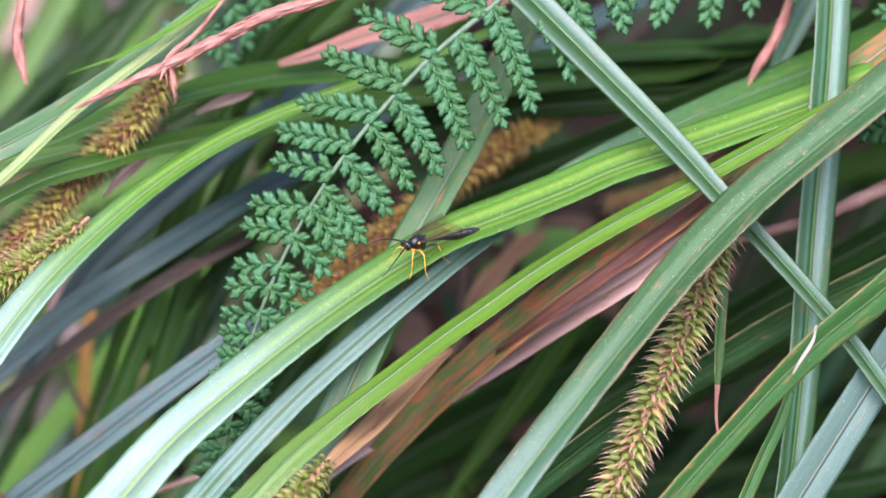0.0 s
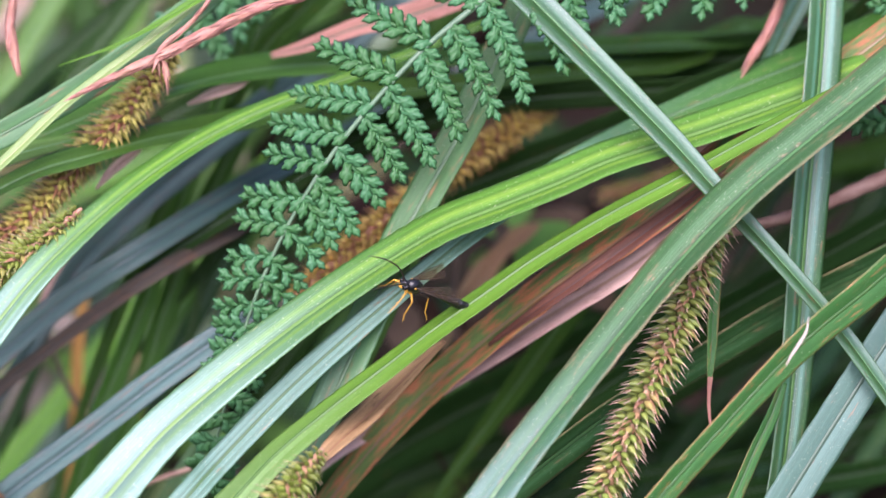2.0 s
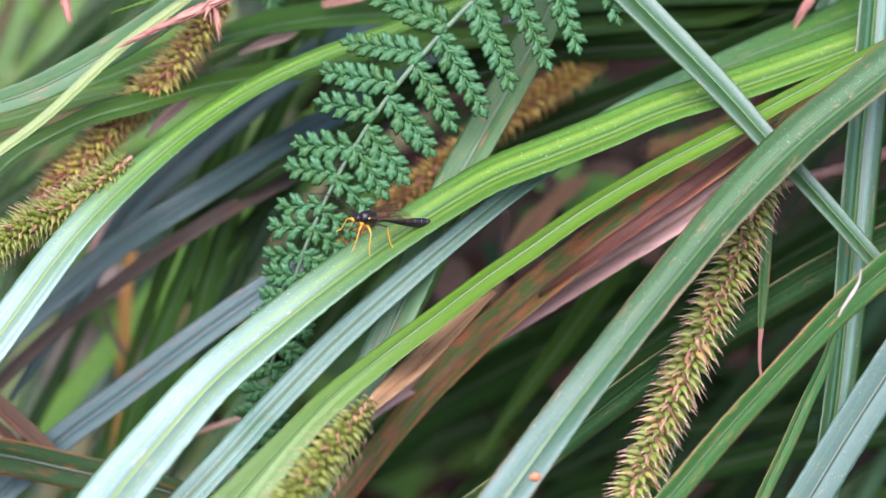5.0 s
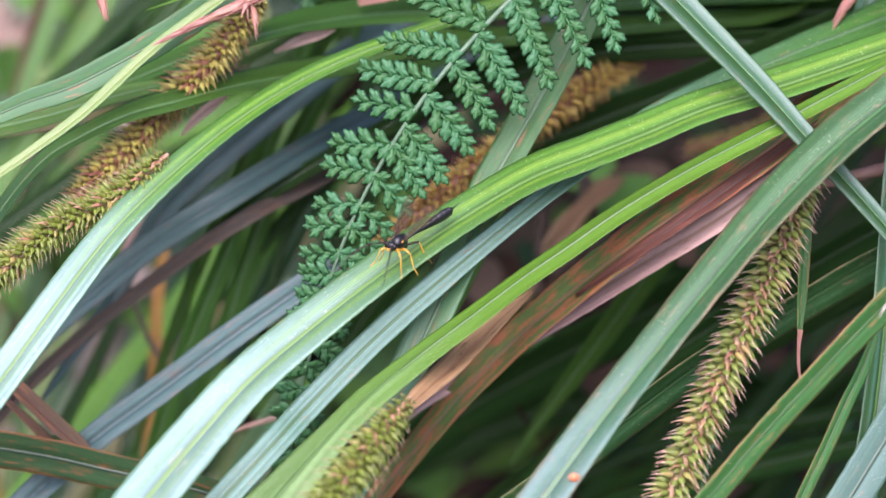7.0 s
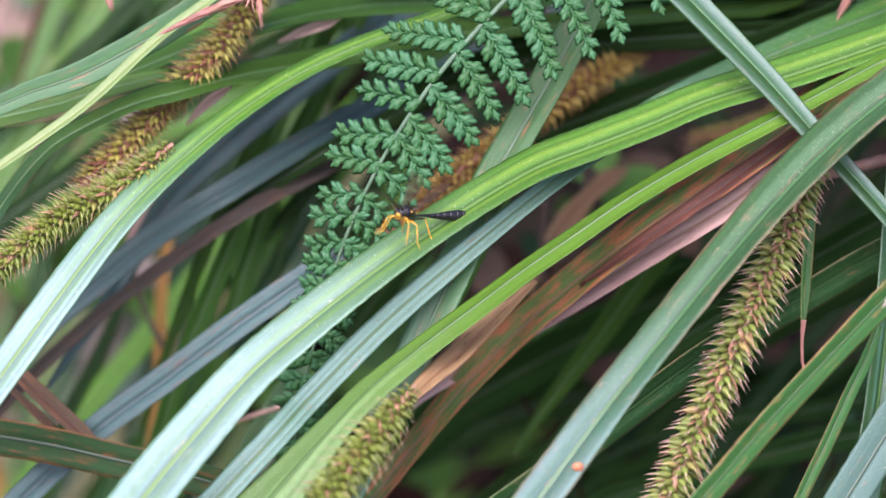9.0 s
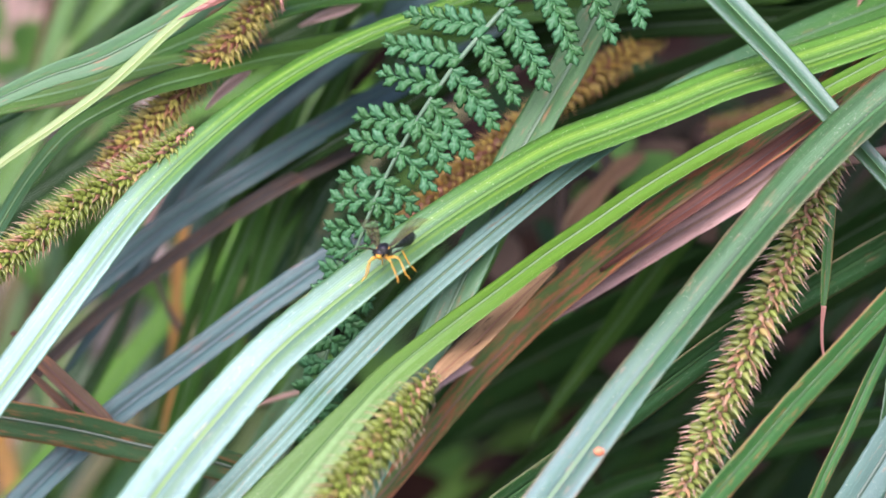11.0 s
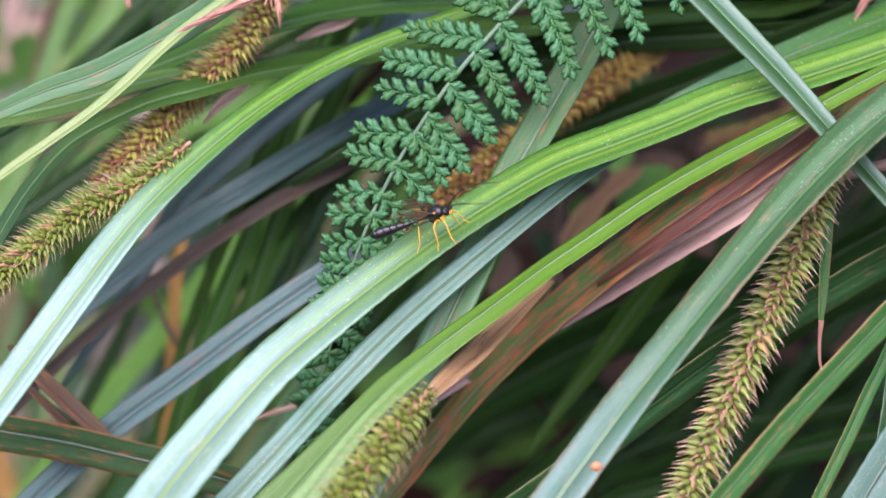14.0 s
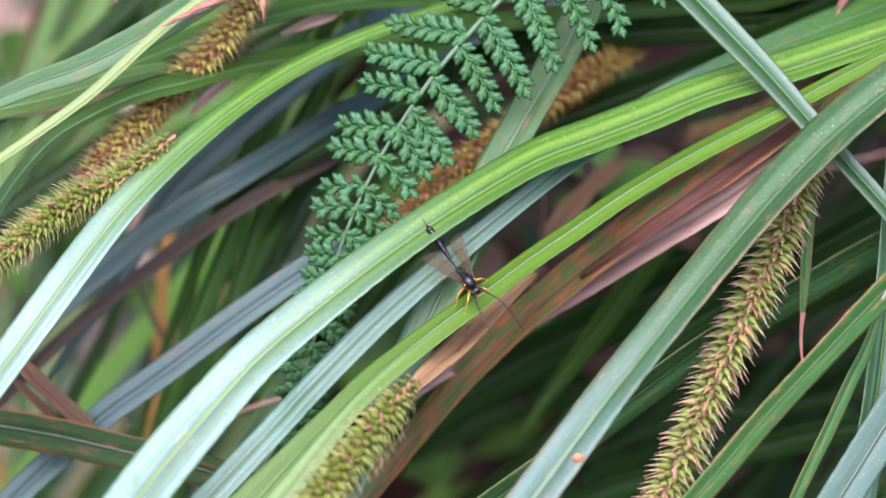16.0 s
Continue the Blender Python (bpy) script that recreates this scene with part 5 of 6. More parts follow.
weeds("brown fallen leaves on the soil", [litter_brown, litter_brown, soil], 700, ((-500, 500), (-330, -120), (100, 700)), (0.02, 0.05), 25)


def meadow(label, mats, tufts, seed):
    """The sedge meadow round about: tufts of arching blades, clear of the clump and of the way to it."""
    rng = random.Random(seed)
    verts, faces, which = [], [], []
    made = 0
    while made < tufts:
        r, g = 0.5 + 7 * rng.random() ** 1.6, rng.uniform(0, 2 * math.pi)
        x, y = r * math.cos(g), 0.2 + r * math.sin(g)
        if -1.3 < y < 1.5 and abs(x) < 0.55 + 0.3 * max(0, y):
            continue
        made += 1
        tall = rng.uniform(0.22, 0.42)
        for i in range(16):
            a, reach = rng.uniform(0, 2 * math.pi), rng.uniform(0.12, 0.4)
            ca, sa, w = math.cos(a), math.sin(a), rng.uniform(0.003, 0.006)
            bx, by = x + rng.uniform(-0.03, 0.03), y + rng.uniform(-0.03, 0.03)
            base, top = len(verts), tall * rng.uniform(0.6, 1.1)
            for k in range(6):
                u = k / 5
                out, up = reach * u ** 1.4, top * (1.9 * u - 1.25 * u * u) - 0.02
                half = w * (1 - 0.9 * u ** 2)
                for s, dip in ((-1, 0.002), (0, 0.0), (1, 0.002)):
                    verts.append((bx + ca * out - sa * half * s, by + sa * out + ca * half * s, up + dip))
            m = rng.randrange(len(mats))
            for k in range(5):
                for j in range(2):
                    q = base + 3 * k + j
                    faces.append((q, q + 1, q + 4, q + 3))
                    which.append(m)
    me = mesh_of("tufts", verts, faces, mats)
    me.polygons.foreach_set("material_index", which)
    return tagged(new("sedge_meadow", me), label, "grass", kind="stuff")


meadow("green sedge tufts growing all around the clump", [weed_green, weed_dark, fern_green, weed_green], 1300, 31)

# ---- the wasp ----

def chitin_material(name, colour, other, gloss=0.28):
    n = Nodes(name)
    vec = n.coords("Object")
    pits = n.noise(vec, 5200.0, 3.0)
    c = n.mix(n.ramp(n.noise(vec, 900.0, 2.0), (0.35, 0.0), (0.7, 1.0)), colour, other)
    bsdf = n.add("ShaderNodeBsdfPrincipled", Base_Color=c, Roughness=n.math("ADD", gloss, n.math("MULTIPLY", pits, 0.2)), Normal=n.bump(pits, 0.5, 0.00006))
    return n.done(bsdf.outputs[0])


def wing_material():
    n = Nodes("wing_membrane")
    clear = n.add("ShaderNodeBsdfTransparent", Color=(0.9, 0.85, 0.76, 1))
    shine = n.add("ShaderNodeBsdfPrincipled", Base_Color=n.mix(n.noise(n.coords("Object"), 900.0), (0.14, 0.1, 0.08), (0.3, 0.24, 0.22)), Roughness=0.22)
    both = n.add("ShaderNodeMixShader")
    n.set(both, "0", 0.055)
    n.set(both, "1", clear.outputs[0])
    n.set(both, "2", shine.outputs[0])
    return n.done(both.outputs[0])


black = chitin_material("black_chitin", (0.005, 0.004, 0.006), (0.01, 0.008, 0.011), 0.2)
yellow = chitin_material("yellow_chitin", (0.74, 0.4, 0.045), (0.62, 0.27, 0.025), 0.32)
sooty = chitin_material("sooty_chitin", (0.02, 0.014, 0.01), (0.035, 0.02, 0.012))
eye_black = chitin_material("eye_black", (0.012, 0.01, 0.012), (0.02, 0.016, 0.016), 0.12)
membrane = wing_material()


def lathe(rows, sides=12):
    """rows: x, z of the centre, half width, half height in millimetres along the body."""
    verts, faces = [], []
    for x, z, a, b in rows:
        for k in range(sides):
            g = 2 * math.pi * k / sides
            verts.append((x / 1000, a * math.cos(g) / 1000, (z + b * math.sin(g)) / 1000))
    n = len(rows)
    for i in range(n - 1):
        for k in range(sides):
            j = (k + 1) % sides
            faces.append((i * sides + k, (i + 1) * sides + k, (i + 1) * sides + j, i * sides + j))
    faces.append(tuple(range(sides)))
    faces.append(tuple(range((n - 1) * sides, n * sides))[::-1])
    return verts, faces


def ball(at, r, rings=7, sides=12):
    rows = []
    for i in range(rings + 1):
        g = math.pi * i / rings
        s = max(math.sin(g), 0.03)
        rows.append((-math.cos(g) * r[0], 0, r[1] * s, r[2] * s))
    v, f = lathe(rows, sides)
    return [(x + at[0] / 1000, y + at[1] / 1000, z + at[2] / 1000) for x, y, z in v], [q[::-1] for q in f]


def limb(points, radii, sides=7):
    fine = smooth_line(np.array([(*p, r) for p, r in zip(points, radii)], float), 3)
    return tube(fine[:, :3] / 1000, list(np.maximum(fine[:, 3], 0.02) / 1000), sides)


def gall(label, at, size):
    """A small lumpy growth on a leaf."""
    rng = random.Random(9)
    ob = thing("leaf_gall", spot(*at), label, "gall")
    verts, faces = ball((0, 0, 0), size)
    verts = [tuple(c * rng.uniform(0.88, 1.12) for c in v) for v in verts]
    part("body", mesh_of("body", verts, faces, [gall_orange]), ob)


gall_orange = chitin_material("orange_gall", (0.72, 0.26, 0.12), (0.5, 0.14, 0.06), 0.5)
gall("small orange-pink gall on a blue-green sedge leaf", (7.5, -43.3, -24.9), (0.8, 0.6, 0.75))


def leg(parent, side, name, coxa, knee, ankle, toe, femur_mat, tibia_mat, thick):
    """A leg as one part at its hip, with femur, tibia and foot under it; places in the body's frame."""
    y = lambda q: (q[0], q[1] * side, q[2])
    hip, knee, ankle, toe = (Vector(y(q)) for q in (coxa, knee, ankle, toe))
    rel = lambda q: tuple(q - hip)
    ob = part(name, mesh_of("hip", *ball((0, 0, 0), (0.42, 0.34, 0.42)), [femur_mat]), parent, m=Matrix.Translation(hip / 1000))
    mid = (hip + knee) / 2 + Vector((0, 0, 0.12))
    part("femur", mesh_of("femur", *limb([(0, 0, 0), rel(mid), rel(knee)], [0.13 * thick, 0.21 * thick, 0.12 * thick]), [femur_mat]), ob)
    mid = (knee + ankle) / 2
    part("tibia", mesh_of("tibia", *limb([rel(knee), rel(mid), rel(ankle)], [0.085 * thick, 0.13 * thick, 0.1 * thick]), [tibia_mat]), ob)
    mid = (ankle + toe) / 2 + Vector((0, 0, 0.1))
    part("foot", mesh_of("foot", *limb([rel(ankle), rel(mid), rel(toe)], [0.11 * thick, 0.09 * thick, 0.06 * thick]), [sooty if tibia_mat is sooty else yellow]), ob)
    return ob


def wing_mesh(length, width):
    """A membrane with x along it and y across towards the trailing edge, slightly pleated, with some thickness."""
    nl, na = 12, 5
    verts, faces = [], []
    for layer in (0, 1):
        for i in range(nl):
            u = i / (nl - 1)
            w = width * (0.16 + 0.84 * min(1, 1.35 * u) ** 0.8) * (1 - max(0, (u - 0.72) / 0.28) ** 2.2 * 0.82)
            for j in range(na):
                s = j / (na - 1)
                verts.append((length * u / 1000, (s * w - 0.15 * width) / 1000, (0.08 * math.sin(6 * s + 2 * u) - 0.012 * layer) / 1000))
    n = nl * na
    for i in range(nl - 1):
        for j in range(na - 1):
            a = i * na + j
            faces += [(a, a + na, a + na + 1, a + 1), (n + a, n + a + 1, n + a + na + 1, n + a + na)]
    return mesh_of("membrane", verts, faces, [membrane])


def vein_meshes(length, width):
    lines = (((0, 0), (0.35, -0.1), (0.7, -0.13), (0.97, 0.05)), ((0, 0.05), (0.3, 0.12), (0.6, 0.25), (0.9, 0.45)),
             ((0, 0.1), (0.25, 0.3), (0.5, 0.55), (0.72, 0.78)), ((0.35, -0.1), (0.38, 0.12), (0.42, 0.28), (0.44, 0.48)), ((0.62, -0.12), (0.6, 0.08), (0.58, 0.22), (0.66, 0.5)))
    for line in lines:
        r = [0.075, 0.07, 0.06, 0.035] if line is lines[0] else [0.045, 0.04, 0.035, 0.03]
        yield mesh_of("vein", *limb([(length * a, width * b, 0.02) for a, b in line], r, 5), [sooty])


def build_wasp():
    ob = new("wasp")
    ob.scale = (1.05, 1.05, 1.05)
    ob.empty_display_size = 0.005
    tagged(ob, "slender black parasitic wasp with yellow legs and smoky wings", "insect")
    parts = {}
    part("thorax", mesh_of("thorax", *lathe([(1.75, 0.0, 0.3, 0.3), (1.5, 0.1, 0.76, 0.8), (0.9, 0.16, 1.0, 1.12), (0.2, 0.12, 1.04, 1.22), (-0.5, 0.02, 0.95, 1.12), (-1.1, -0.12, 0.72, 0.84), (-1.55, -0.22, 0.3, 0.34)]), [black]), ob, "domed shiny black thorax")
    part("scutellum", mesh_of("scutellum", *ball((-0.55, 0, 0.86), (0.5, 0.48, 0.3)), [black]), ob, "small raised black plate")
    part("collar", mesh_of("collar", *ball((1.15, 0, -0.45), (0.55, 0.8, 0.42)), [yellow]), ob, "yellow patch beneath the neck")
    for s in (1, -1):
        part("wing_base", mesh_of("wing_base", *ball((0.75, 0.85 * s, 0.6), (0.24, 0.16, 0.18)), [yellow]), ob, "small yellow wing base")
    head = part("head", mesh_of("head", *ball((0.1, 0, 0), (0.55, 0.95, 0.78)), [black]), ob, "wide black head", Matrix.Translation((0.0024, 0, 0.0001)))
    for s in (1, -1):
        part("eye", mesh_of("eye", *ball((0.15, 0.68 * s, 0.1), (0.42, 0.34, 0.56)), [eye_black]), head, "glossy dark eye")
    part("face", mesh_of("face", *ball((0.36, 0, -0.35), (0.34, 0.5, 0.42)), [yellow]), head, "yellow face")
    for s in (1, -1):
        pts = [(0, 0, 0), (0.9, 0.5 * s, 0.55), (3.2, 1.3 * s, 0.9), (6.0, 1.9 * s, 0.3), (8.6, 2.2 * s, -1.0)]
        parts["antenna", s] = part("antenna", mesh_of("antenna", *limb(pts, [0.15, 0.14, 0.13, 0.1, 0.06], 6), [sooty]), ob, "long thin dark antenna", Matrix.Translation((0.0028, 0.0003 * s, 0.0004)))
    # the waist and the club-shaped hind body swing about the waist
    waist = part("abdomen", mesh_of("waist", *lathe([(0.1, 0, 0.2, 0.22), (-0.8, 0.06, 0.15, 0.16), (-1.8, 0.1, 0.17, 0.18), (-2.7, 0.06, 0.22, 0.28), (-3.0, 0.02, 0.26, 0.34)]), [black]), ob, "thin dark waist", Matrix.Translation((-0.0014, 0, -0.00022)))
    x = -2.9
    sizes = ((0.24, 0.3), (0.34, 0.46), (0.46, 0.62), (0.56, 0.76), (0.62, 0.86), (0.58, 0.8))
    for i, (a, b) in enumerate(sizes):
        long = 1.05
        nxt = sizes[min(i + 1, 5)]
        rows = [(x, 0, a * 0.97, b * 0.97), (x - 0.25, 0, a, b), (x - long * 0.9, 0, nxt[0], nxt[1]), (x - long - 0.06, 0, nxt[0] * 0.97, nxt[1] * 0.97)]
        if i == 5:
            rows = [(x, 0, a * 0.93, b * 0.93), (x - 0.3, 0, a, b), (x - 0.8, 0.05, 0.24, 0.42), (x - 1.05, 0.12, 0.06, 0.14)]
        part("segment", mesh_of("segment", *lathe(rows), [black]), waist, "shiny black ring")
        x -= long
    part("ovipositor", mesh_of("ovipositor", *limb([(-9.0, 0, 0.1), (-9.8, 0, 0.25), (-10.5, 0, 0.5)], [0.09, 0.07, 0.03], 5), [sooty]), waist, "short dark sting")
    for s in (1, -1):
        parts["front", s] = leg(ob, s, "front_leg", (1.2, 0.45, -0.65), (2.4, 1.7, -1.2), (2.3, 2.2, -3.4), (2.8, 2.6, -4.3), yellow, yellow, 0.75)
        parts["middle", s] = leg(ob, s, "middle_leg", (0.2, 0.5, -0.8), (0.4, 2.2, -1.1), (0.0, 2.9, -3.5), (-0.3, 3.5, -4.4), yellow, yellow, 0.75)
        parts["hind", s] = leg(ob, s, "hind_leg", (-0.8, 0.5, -0.7), (-2.7, 1.6, -0.2), (-4.1, 2.3, -2.8), (-5.3, 2.9, -4.0), sooty, yellow, 0.85)
        for key, length, width in (("forewing", 7.6, 2.5), ("hindwing", 5.4, 1.7)):
            w = part(key, wing_mesh(length, width), ob, "clear smoky wing")
            for vein in vein_meshes(length, width):
                part("vein", vein, w)
            parts[key, s] = w
    return ob, parts


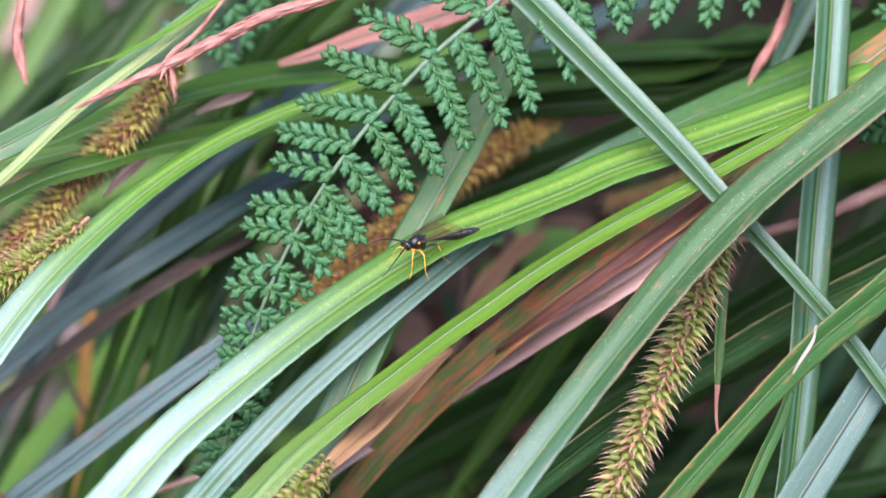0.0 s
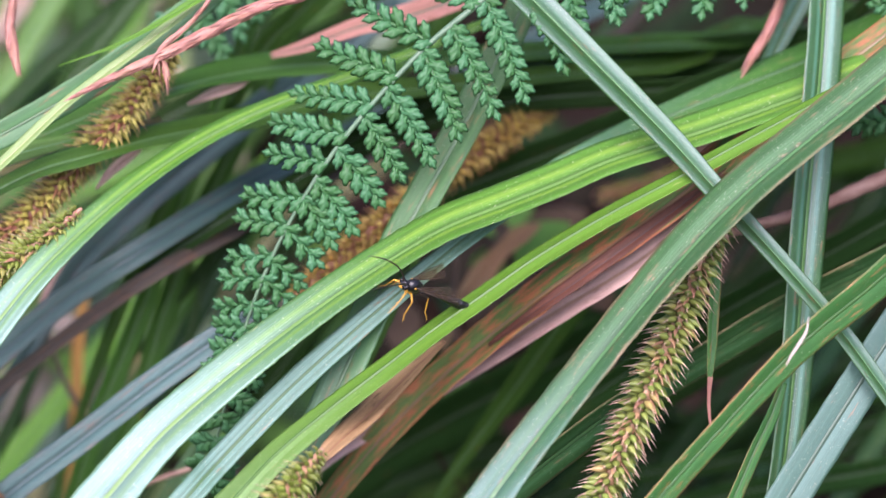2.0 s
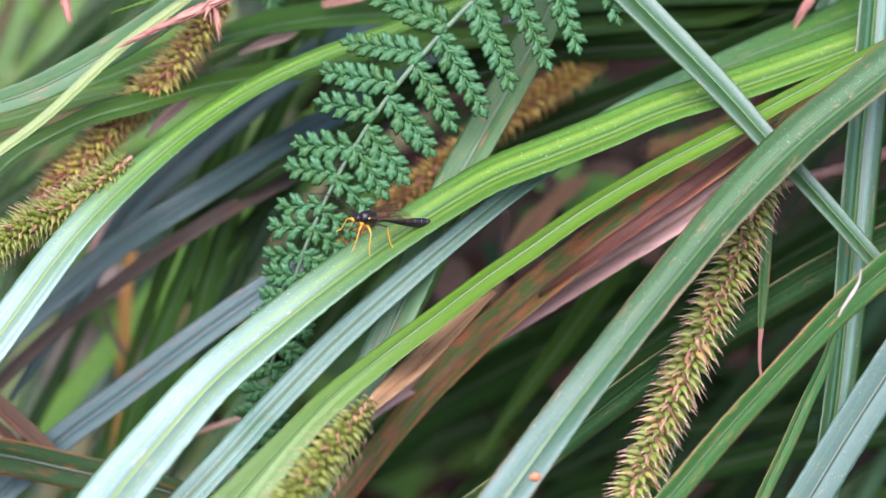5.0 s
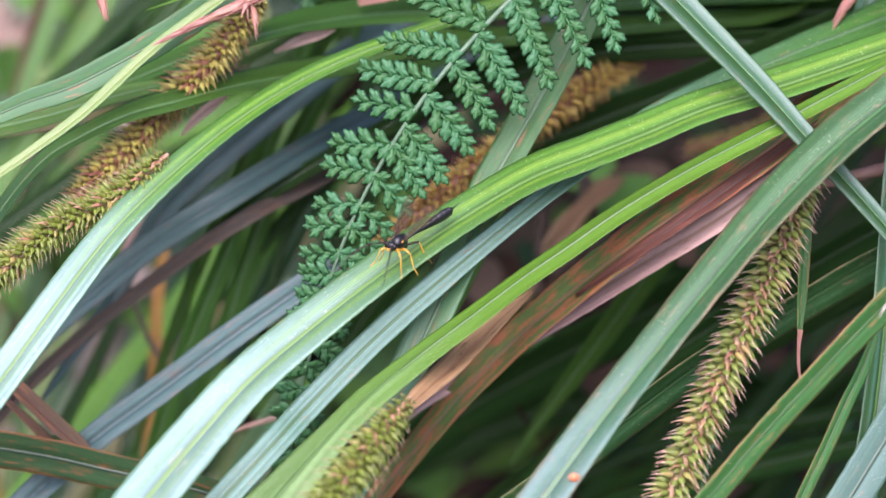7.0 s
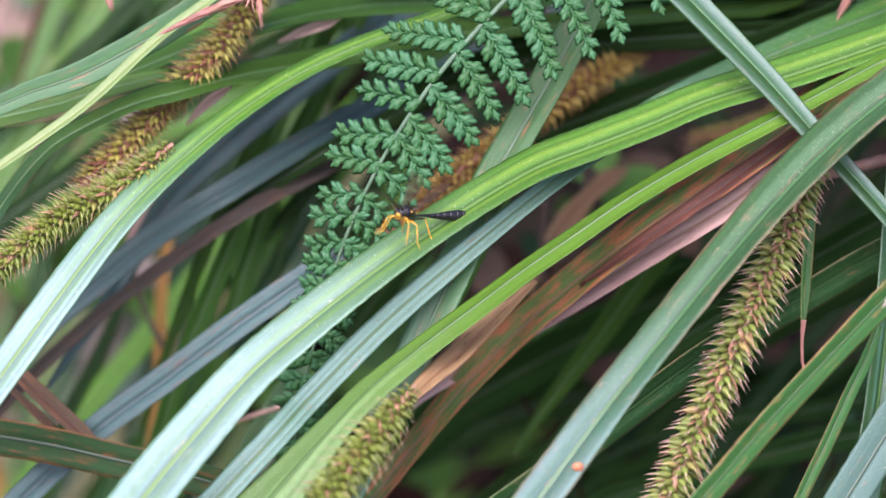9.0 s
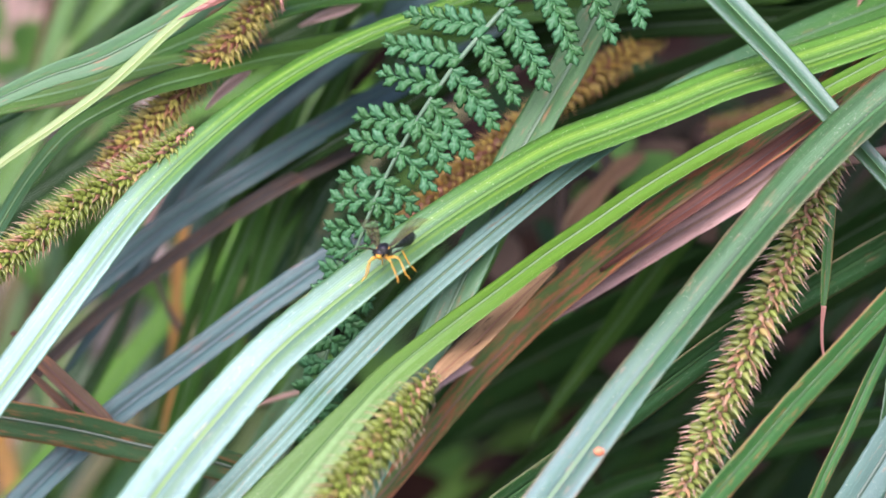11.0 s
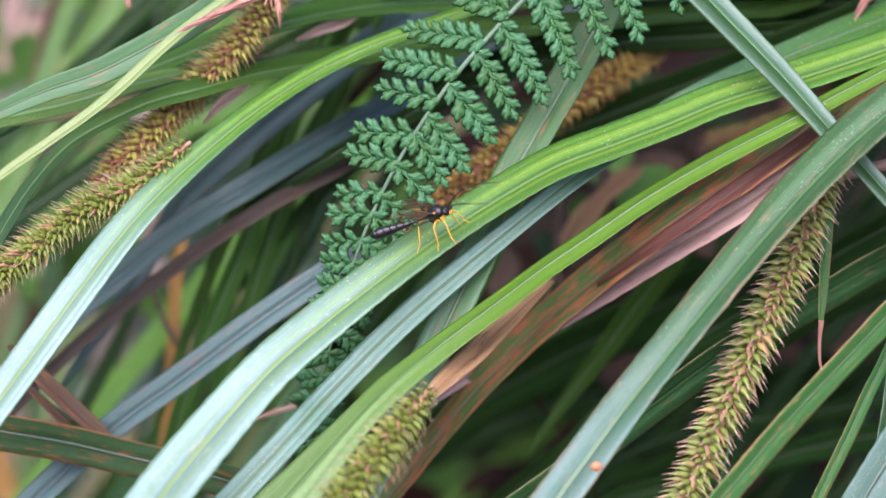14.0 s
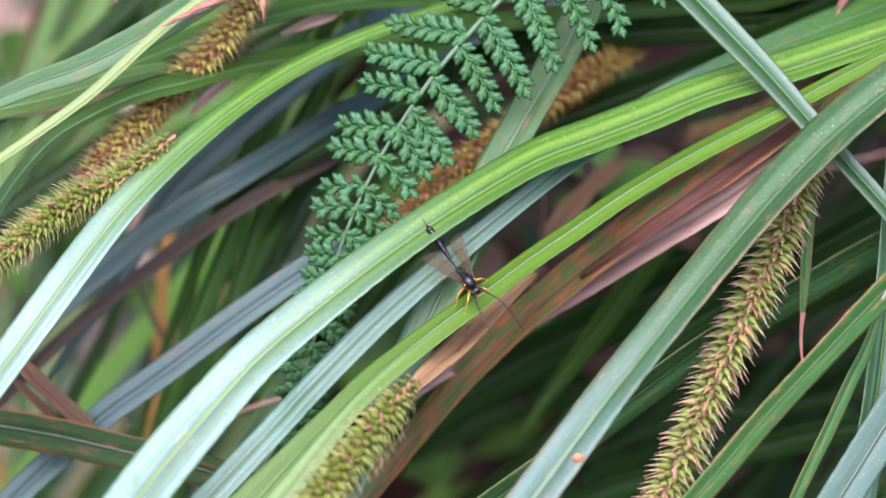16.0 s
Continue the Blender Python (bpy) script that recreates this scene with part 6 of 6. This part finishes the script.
# Seconds; place in the clump's frame in millimetres; heading, back and tail as directions in that frame (right, up, towards the viewer); lift and spread of the wings.
WASP_ROWS = [
    (0.0, -3.9, 1.0, -5.4, (-0.72, -0.22, 0.66), (0.00, 0.75, 0.65), (0.87, 0.17, -0.32), 0.15, 0.15),
    (0.4, -4.1, 1.7, -5.4, (-0.56, -0.22, 0.80), (0.00, 0.80, 0.60), (0.86, 0.03, -0.32), 0.35, 0.20),
    (0.6, -4.1, 1.4, -5.4, (-0.53, -0.19, 0.83), (0.00, 0.80, 0.60), (0.71, 0.10, -0.31), 0.60, 0.30),
    (0.8, -2.8, 1.0, -5.1, (-0.16, -0.28, 0.95), (0.05, 0.85, 0.50), (0.60, 0.15, -0.28), 0.80, 0.30),
    (1.0, -2.5, 1.6, -5.1, (-0.16, -0.38, 0.91), (0.05, 0.85, 0.50), (0.41, 0.22, -0.26), 0.85, 0.35),
    (1.2, -1.8, 3.6, -4.9, (-0.09, -0.38, 0.92), (0.05, 0.80, 0.50), (0.33, 0.15, -0.24), 1.00, 0.40),
    (1.3, -3.8, -0.2, -10.4, (-0.12, -0.31, 0.94), (0.05, 0.80, 0.50), (0.30, 0.12, -0.45), 0.80, 1.00),
    (1.4, -2.7, -9.3, -8.1, (-0.06, -0.50, 0.86), (0.00, 0.80, 0.50), (0.29, 0.04, -0.45), 0.80, 1.00),
    (1.5, -0.8, -7.1, -4.7, (0.44, -0.44, 0.79), (-0.10, 0.80, 0.55), (-0.40, 0.06, -0.09), 0.80, 0.40),
    (1.6, -1.9, -7.3, -4.9, (0.22, -0.28, 0.93), (-0.05, 0.80, 0.55), (-0.27, 0.04, -0.11), 0.60, 0.40),
    (1.8, -2.7, -8.1, -5.1, (0.06, -0.25, 0.97), (0.00, 0.80, 0.55), (0.16, 0.17, -0.21), 0.60, 0.40),
    (2.0, -3.4, -7.2, -5.3, (-0.60, 0.12, 0.75), (0.10, 0.45, 0.85), (0.53, -0.21, -0.28), 0.20, 0.30),
    (2.2, -3.6, -7.0, -5.3, (-0.76, 0.12, 0.60), (0.10, 0.35, 0.92), (0.52, -0.26, -0.28), 0.15, 0.30),
    (2.5, -5.3, -7.1, -5.7, (-0.84, 0.12, 0.48), (0.10, 0.30, 0.95), (0.52, -0.16, -0.29), 0.15, 0.30),
    (2.6, -5.1, -6.9, -5.7, (-0.90, -0.00, 0.42), (0.10, 0.30, 0.95), (0.65, -0.08, -0.31), 0.15, 0.25),
    (2.8, -7.2, -6.0, -6.1, (-0.91, 0.12, 0.40), (0.10, 0.35, 0.92), (0.71, -0.17, -0.33), 0.15, 0.25),
    (3.0, -8.9, -5.7, -6.5, (-0.97, 0.19, 0.17), (0.10, 0.50, 0.85), (0.66, -0.25, -0.32), 0.25, 0.30),
    (3.2, -13.0, -5.5, -7.5, (-0.94, -0.19, 0.29), (0.00, 0.75, 0.65), (0.88, 0.09, -0.37), 0.20, 0.15),
    (3.5, -16.5, -6.5, -8.3, (-0.88, -0.31, 0.37), (0.00, 0.75, 0.65), (0.90, 0.15, -0.37), 0.15, 0.12),
    (3.8, -16.1, -5.7, -8.2, (-0.88, -0.19, 0.45), (0.00, 0.75, 0.65), (0.83, 0.10, -0.36), 0.15, 0.12),
    (4.0, -16.2, -5.9, -8.2, (-0.81, -0.12, 0.57), (0.00, 0.75, 0.65), (0.85, 0.15, -0.36), 0.15, 0.12),
    (4.2, -16.1, -5.4, -8.2, (-0.81, -0.06, 0.58), (0.00, 0.75, 0.65), (0.85, 0.10, -0.36), 0.15, 0.12),
    (4.5, -16.7, -5.8, -8.3, (-0.84, -0.09, 0.53), (0.00, 0.75, 0.65), (0.89, 0.12, -0.37), 0.12, 0.12),
    (4.7, -17.1, -4.5, -8.5, (-0.72, 0.12, 0.68), (0.00, 0.75, 0.65), (0.93, -0.05, -0.39), 0.12, 0.12),
    (5.4, -19.7, -4.9, -9.4, (-0.78, -0.06, 0.62), (0.00, 0.75, 0.65), (0.88, 0.01, -0.40), 0.15, 0.12),
    (6.2, -19.6, -6.7, -9.3, (-0.62, -0.28, 0.73), (0.00, 0.78, 0.60), (0.79, 0.21, -0.38), 0.40, 0.20),
    (6.8, -16.2, -7.1, -8.2, (-0.12, -0.41, 0.91), (0.00, 0.85, 0.50), (0.43, 0.40, -0.27), 1.00, 0.25),
    (6.9, -18.9, -7.6, -9.1, (-0.16, -0.38, 0.91), (0.00, 0.85, 0.50), (0.48, 0.36, -0.30), 0.90, 0.50),
    (7.0, -19.3, -8.4, -9.2, (-0.53, -0.31, 0.79), (0.00, 0.80, 0.60), (0.71, 0.48, -0.36), 0.55, 0.20),
    (7.2, -20.3, -8.5, -9.5, (-0.44, -0.25, 0.86), (0.00, 0.80, 0.60), (0.81, 0.35, -0.39), 0.60, 0.15),
    (7.5, -22.1, -8.9, -10.2, (-0.81, -0.25, 0.53), (0.00, 0.75, 0.65), (0.90, 0.29, -0.43), 0.40, 0.15),
    (7.8, -22.4, -8.9, -10.3, (-0.72, -0.25, 0.65), (0.00, 0.75, 0.65), (0.94, 0.24, -0.44), 0.30, 0.20),
    (8.0, -22.3, -9.2, -10.2, (-0.75, -0.31, 0.58), (0.00, 0.75, 0.65), (0.95, 0.19, -0.44), 0.45, 0.35),
    (8.2, -22.2, -9.1, -10.2, (-0.75, -0.28, 0.60), (0.00, 0.75, 0.65), (0.90, 0.15, -0.43), 0.40, 0.35),
    (8.5, -20.4, -8.9, -9.6, (-0.66, -0.31, 0.69), (0.00, 0.75, 0.65), (0.68, 0.21, -0.36), 0.50, 0.30),
    (8.7, -19.1, -8.0, -9.1, (-0.28, -0.25, 0.93), (0.00, 0.80, 0.60), (0.64, 0.28, -0.34), 0.60, 0.30),
    (8.9, -18.4, -7.7, -8.9, (-0.22, -0.19, 0.96), (0.00, 0.85, 0.50), (0.61, 0.15, -0.33), 0.70, 0.30),
    (9.0, -18.8, -5.7, -9.0, (-0.44, 0.06, 0.90), (0.10, 0.90, 0.40), (0.71, 0.02, -0.35), 0.75, 0.30),
    (9.1, -19.6, -5.0, -9.3, (-0.50, 0.25, 0.83), (0.15, 0.90, 0.35), (0.81, -0.07, -0.38), 0.80, 0.40),
    (9.2, -23.7, -6.7, -13.8, (-0.47, -0.22, 0.86), (0.00, 0.80, 0.60), (0.44, 0.20, -0.45), 0.80, 1.00),
    (9.3, -26.0, -15.1, -14.6, (-0.12, -0.62, 0.77), (0.00, 0.50, 0.85), (0.17, 0.44, -0.45), 0.60, 0.90),
    (9.4, -25.7, -16.0, -15.0, (-0.19, -0.94, 0.29), (0.00, 0.10, 1.00), (0.05, 0.85, -0.45), 0.25, 0.35),
    (9.5, -25.0, -16.2, -14.7, (-0.19, -0.88, 0.45), (0.00, 0.10, 1.00), (0.02, 0.90, -0.45), 0.20, 0.30),
    (9.7, -26.5, -22.6, -15.7, (-0.41, 0.53, 0.74), (-0.30, 0.20, 0.95), (0.40, -0.54, -0.45), 0.20, 0.30),
    (10.0, -26.6, -22.2, -15.7, (-0.16, 0.47, 0.87), (-0.30, 0.20, 0.95), (0.32, -0.63, -0.45), 0.20, 0.30),
    (10.2, -26.4, -22.0, -16.7, (-0.62, 0.41, 0.67), (-0.30, 0.30, 0.90), (0.40, -0.41, -0.45), 0.50, 0.90),
    (10.8, -26.0, -16.3, -14.5, (-0.56, -0.06, 0.82), (-0.20, 0.70, 0.70), (0.57, 0.06, -0.45), 0.60, 0.80),
    (11.6, -22.8, -9.2, -10.4, (0.78, 0.38, 0.50), (-0.20, 0.80, 0.55), (-0.67, -0.46, 0.04), 0.30, 0.20),
    (12.3, -22.2, -8.8, -10.2, (0.78, 0.44, 0.45), (-0.25, 0.80, 0.55), (-0.72, -0.55, 0.06), 0.30, 0.25),
    (12.5, -21.7, -8.5, -10.0, (0.72, 0.38, 0.59), (-0.25, 0.80, 0.55), (-0.75, -0.60, 0.07), 0.30, 0.25),
    (12.8, -20.9, -8.1, -9.7, (0.69, 0.44, 0.58), (-0.25, 0.80, 0.55), (-0.72, -0.52, 0.06), 0.30, 0.25),
    (13.0, -20.4, -7.4, -9.6, (0.69, 0.31, 0.66), (-0.25, 0.80, 0.55), (-0.74, -0.54, 0.06), 0.30, 0.25),
    (13.3, -20.1, -6.2, -9.5, (0.72, 0.34, 0.60), (-0.25, 0.80, 0.55), (-0.74, -0.58, 0.06), 0.25, 0.20),
    (13.5, -17.8, -5.8, -8.7, (0.88, 0.25, 0.41), (-0.20, 0.80, 0.60), (-0.79, -0.44, 0.08), 0.20, 0.15),
    (13.7, -17.3, -6.0, -8.5, (0.91, 0.25, 0.34), (-0.20, 0.80, 0.60), (-0.82, -0.25, 0.09), 0.15, 0.15),
    (14.0, -17.4, -5.8, -8.5, (0.72, 0.19, 0.67), (-0.20, 0.80, 0.60), (-0.75, -0.27, 0.07), 0.20, 0.15),
    (14.2, -18.0, -5.8, -8.7, (0.72, 0.34, 0.60), (-0.15, 0.85, 0.50), (-0.52, -0.35, -0.01), 0.35, 0.20),
    (14.4, -18.2, -5.8, -8.8, (0.44, 0.28, 0.85), (-0.10, 0.85, 0.50), (-0.33, -0.31, -0.07), 0.70, 0.40),
    (14.5, -18.1, -5.2, -8.8, (0.19, 0.06, 0.98), (-0.05, 0.90, 0.40), (-0.25, -0.29, -0.09), 0.80, 0.50),
    (14.6, -17.3, -5.8, -8.5, (0.16, 0.22, 0.96), (-0.05, 0.90, 0.40), (-0.28, -0.04, -0.08), 0.70, 0.90),
    (14.7, -15.1, -10.6, -10.9, (0.38, -0.41, 0.83), (-0.05, 0.60, 0.70), (-0.35, 0.07, -0.33), 0.70, 1.00),
    (14.8, -12.4, -13.2, -8.3, (0.84, -0.16, 0.51), (0.00, -0.15, 1.00), (-0.94, -0.04, 0.01), 0.30, 0.60),
    (14.9, -12.6, -13.3, -8.3, (0.94, -0.28, 0.20), (0.00, 0.00, 1.00), (-0.81, 0.13, -0.03), 0.30, 0.60),
    (15.0, -12.2, -12.5, -8.3, (0.84, -0.25, 0.47), (0.00, 0.15, 1.00), (-0.91, 0.17, -0.00), 0.35, 0.60),
    (15.2, -12.2, -13.6, -8.3, (0.69, -0.53, 0.50), (0.10, 0.20, 1.00), (-0.71, 0.40, -0.07), 0.30, 0.55),
    (15.5, -11.2, -14.6, -8.0, (0.56, -0.56, 0.61), (0.15, 0.20, 1.00), (-0.66, 0.58, -0.09), 0.25, 0.40),
    (15.8, -9.4, -17.0, -7.6, (0.56, -0.53, 0.63), (0.15, 0.20, 1.00), (-0.60, 0.75, -0.13), 0.25, 0.30),
    (16.0, -9.7, -17.2, -7.7, (0.59, -0.62, 0.51), (0.15, 0.20, 1.00), (-0.56, 0.77, -0.14), 0.25, 0.30),
]


def frame_of(ahead, up):
    """A turn whose x runs along ahead and whose z leans to up."""
    x = ahead.normalized()
    y = up.cross(x).normalized()
    return Matrix((x, y, x.cross(y))).transposed().to_4x4()


def motions():
    wasp, parts = build_wasp()
    whole, swing = [], {key: [] for key in parts}
    tail_rows = []
    rng = random.Random(11)
    waist = next(c for c in wasp.children if c.name.startswith("abdomen"))
    for t, x, h, d, ahead, back, tail, lift, spread in WASP_ROWS:
        lift = lift * (0.55 + 0.45 * lift)
        m = frame_of(way(*ahead), way(*back))
        tail_local = (m.to_3x3().inverted() @ way(*tail)).normalized()
        m.translation = spot(x, h, d)
        whole.append((t, m))
        tail_local.x = min(tail_local.x, -0.25)
        tail_rows.append((t, Matrix.Translation((-0.0014, 0, -0.00022)) @ frame_of(-tail_local.normalized(), Vector((0, 0, 1)))))
        for (key, s), rows in swing.items():
            rest = parts[key, s].matrix_basis if key not in ("forewing", "hindwing") else None
            if rest is not None:
                a = 14 if key == "antenna" else 7
                rest = Matrix.Translation(rest.translation)
                rows.append((t, rest @ pose(0, 0, 0, rng.uniform(-a, a), rng.uniform(-a, a), rng.uniform(-a, a))))
            else:
                fore = key == "forewing"
                out = Vector((-1 + 0.55 * lift, s * (0.08 + 0.9 * spread), 0.06 + 0.95 * lift + (0.03 if fore else 0)))
                across = Vector((0.25 - lift, 0, 0)) + Vector((0, -s * 1.0, 0.1))
                ax = out.normalized()
                ay = (across - ax * across.dot(ax)).normalized()
                turn = Matrix((ax, ay, ax.cross(ay))).transposed().to_4x4()
                turn.translation = (0.0006 if fore else 0.0, s * 0.0008, 0.0007)
                rows.append((t, turn))
    walk(wasp, whole)
    walk(waist, tail_rows)
    for key, rows in swing.items():
        walk(parts[key], rows)


motions()
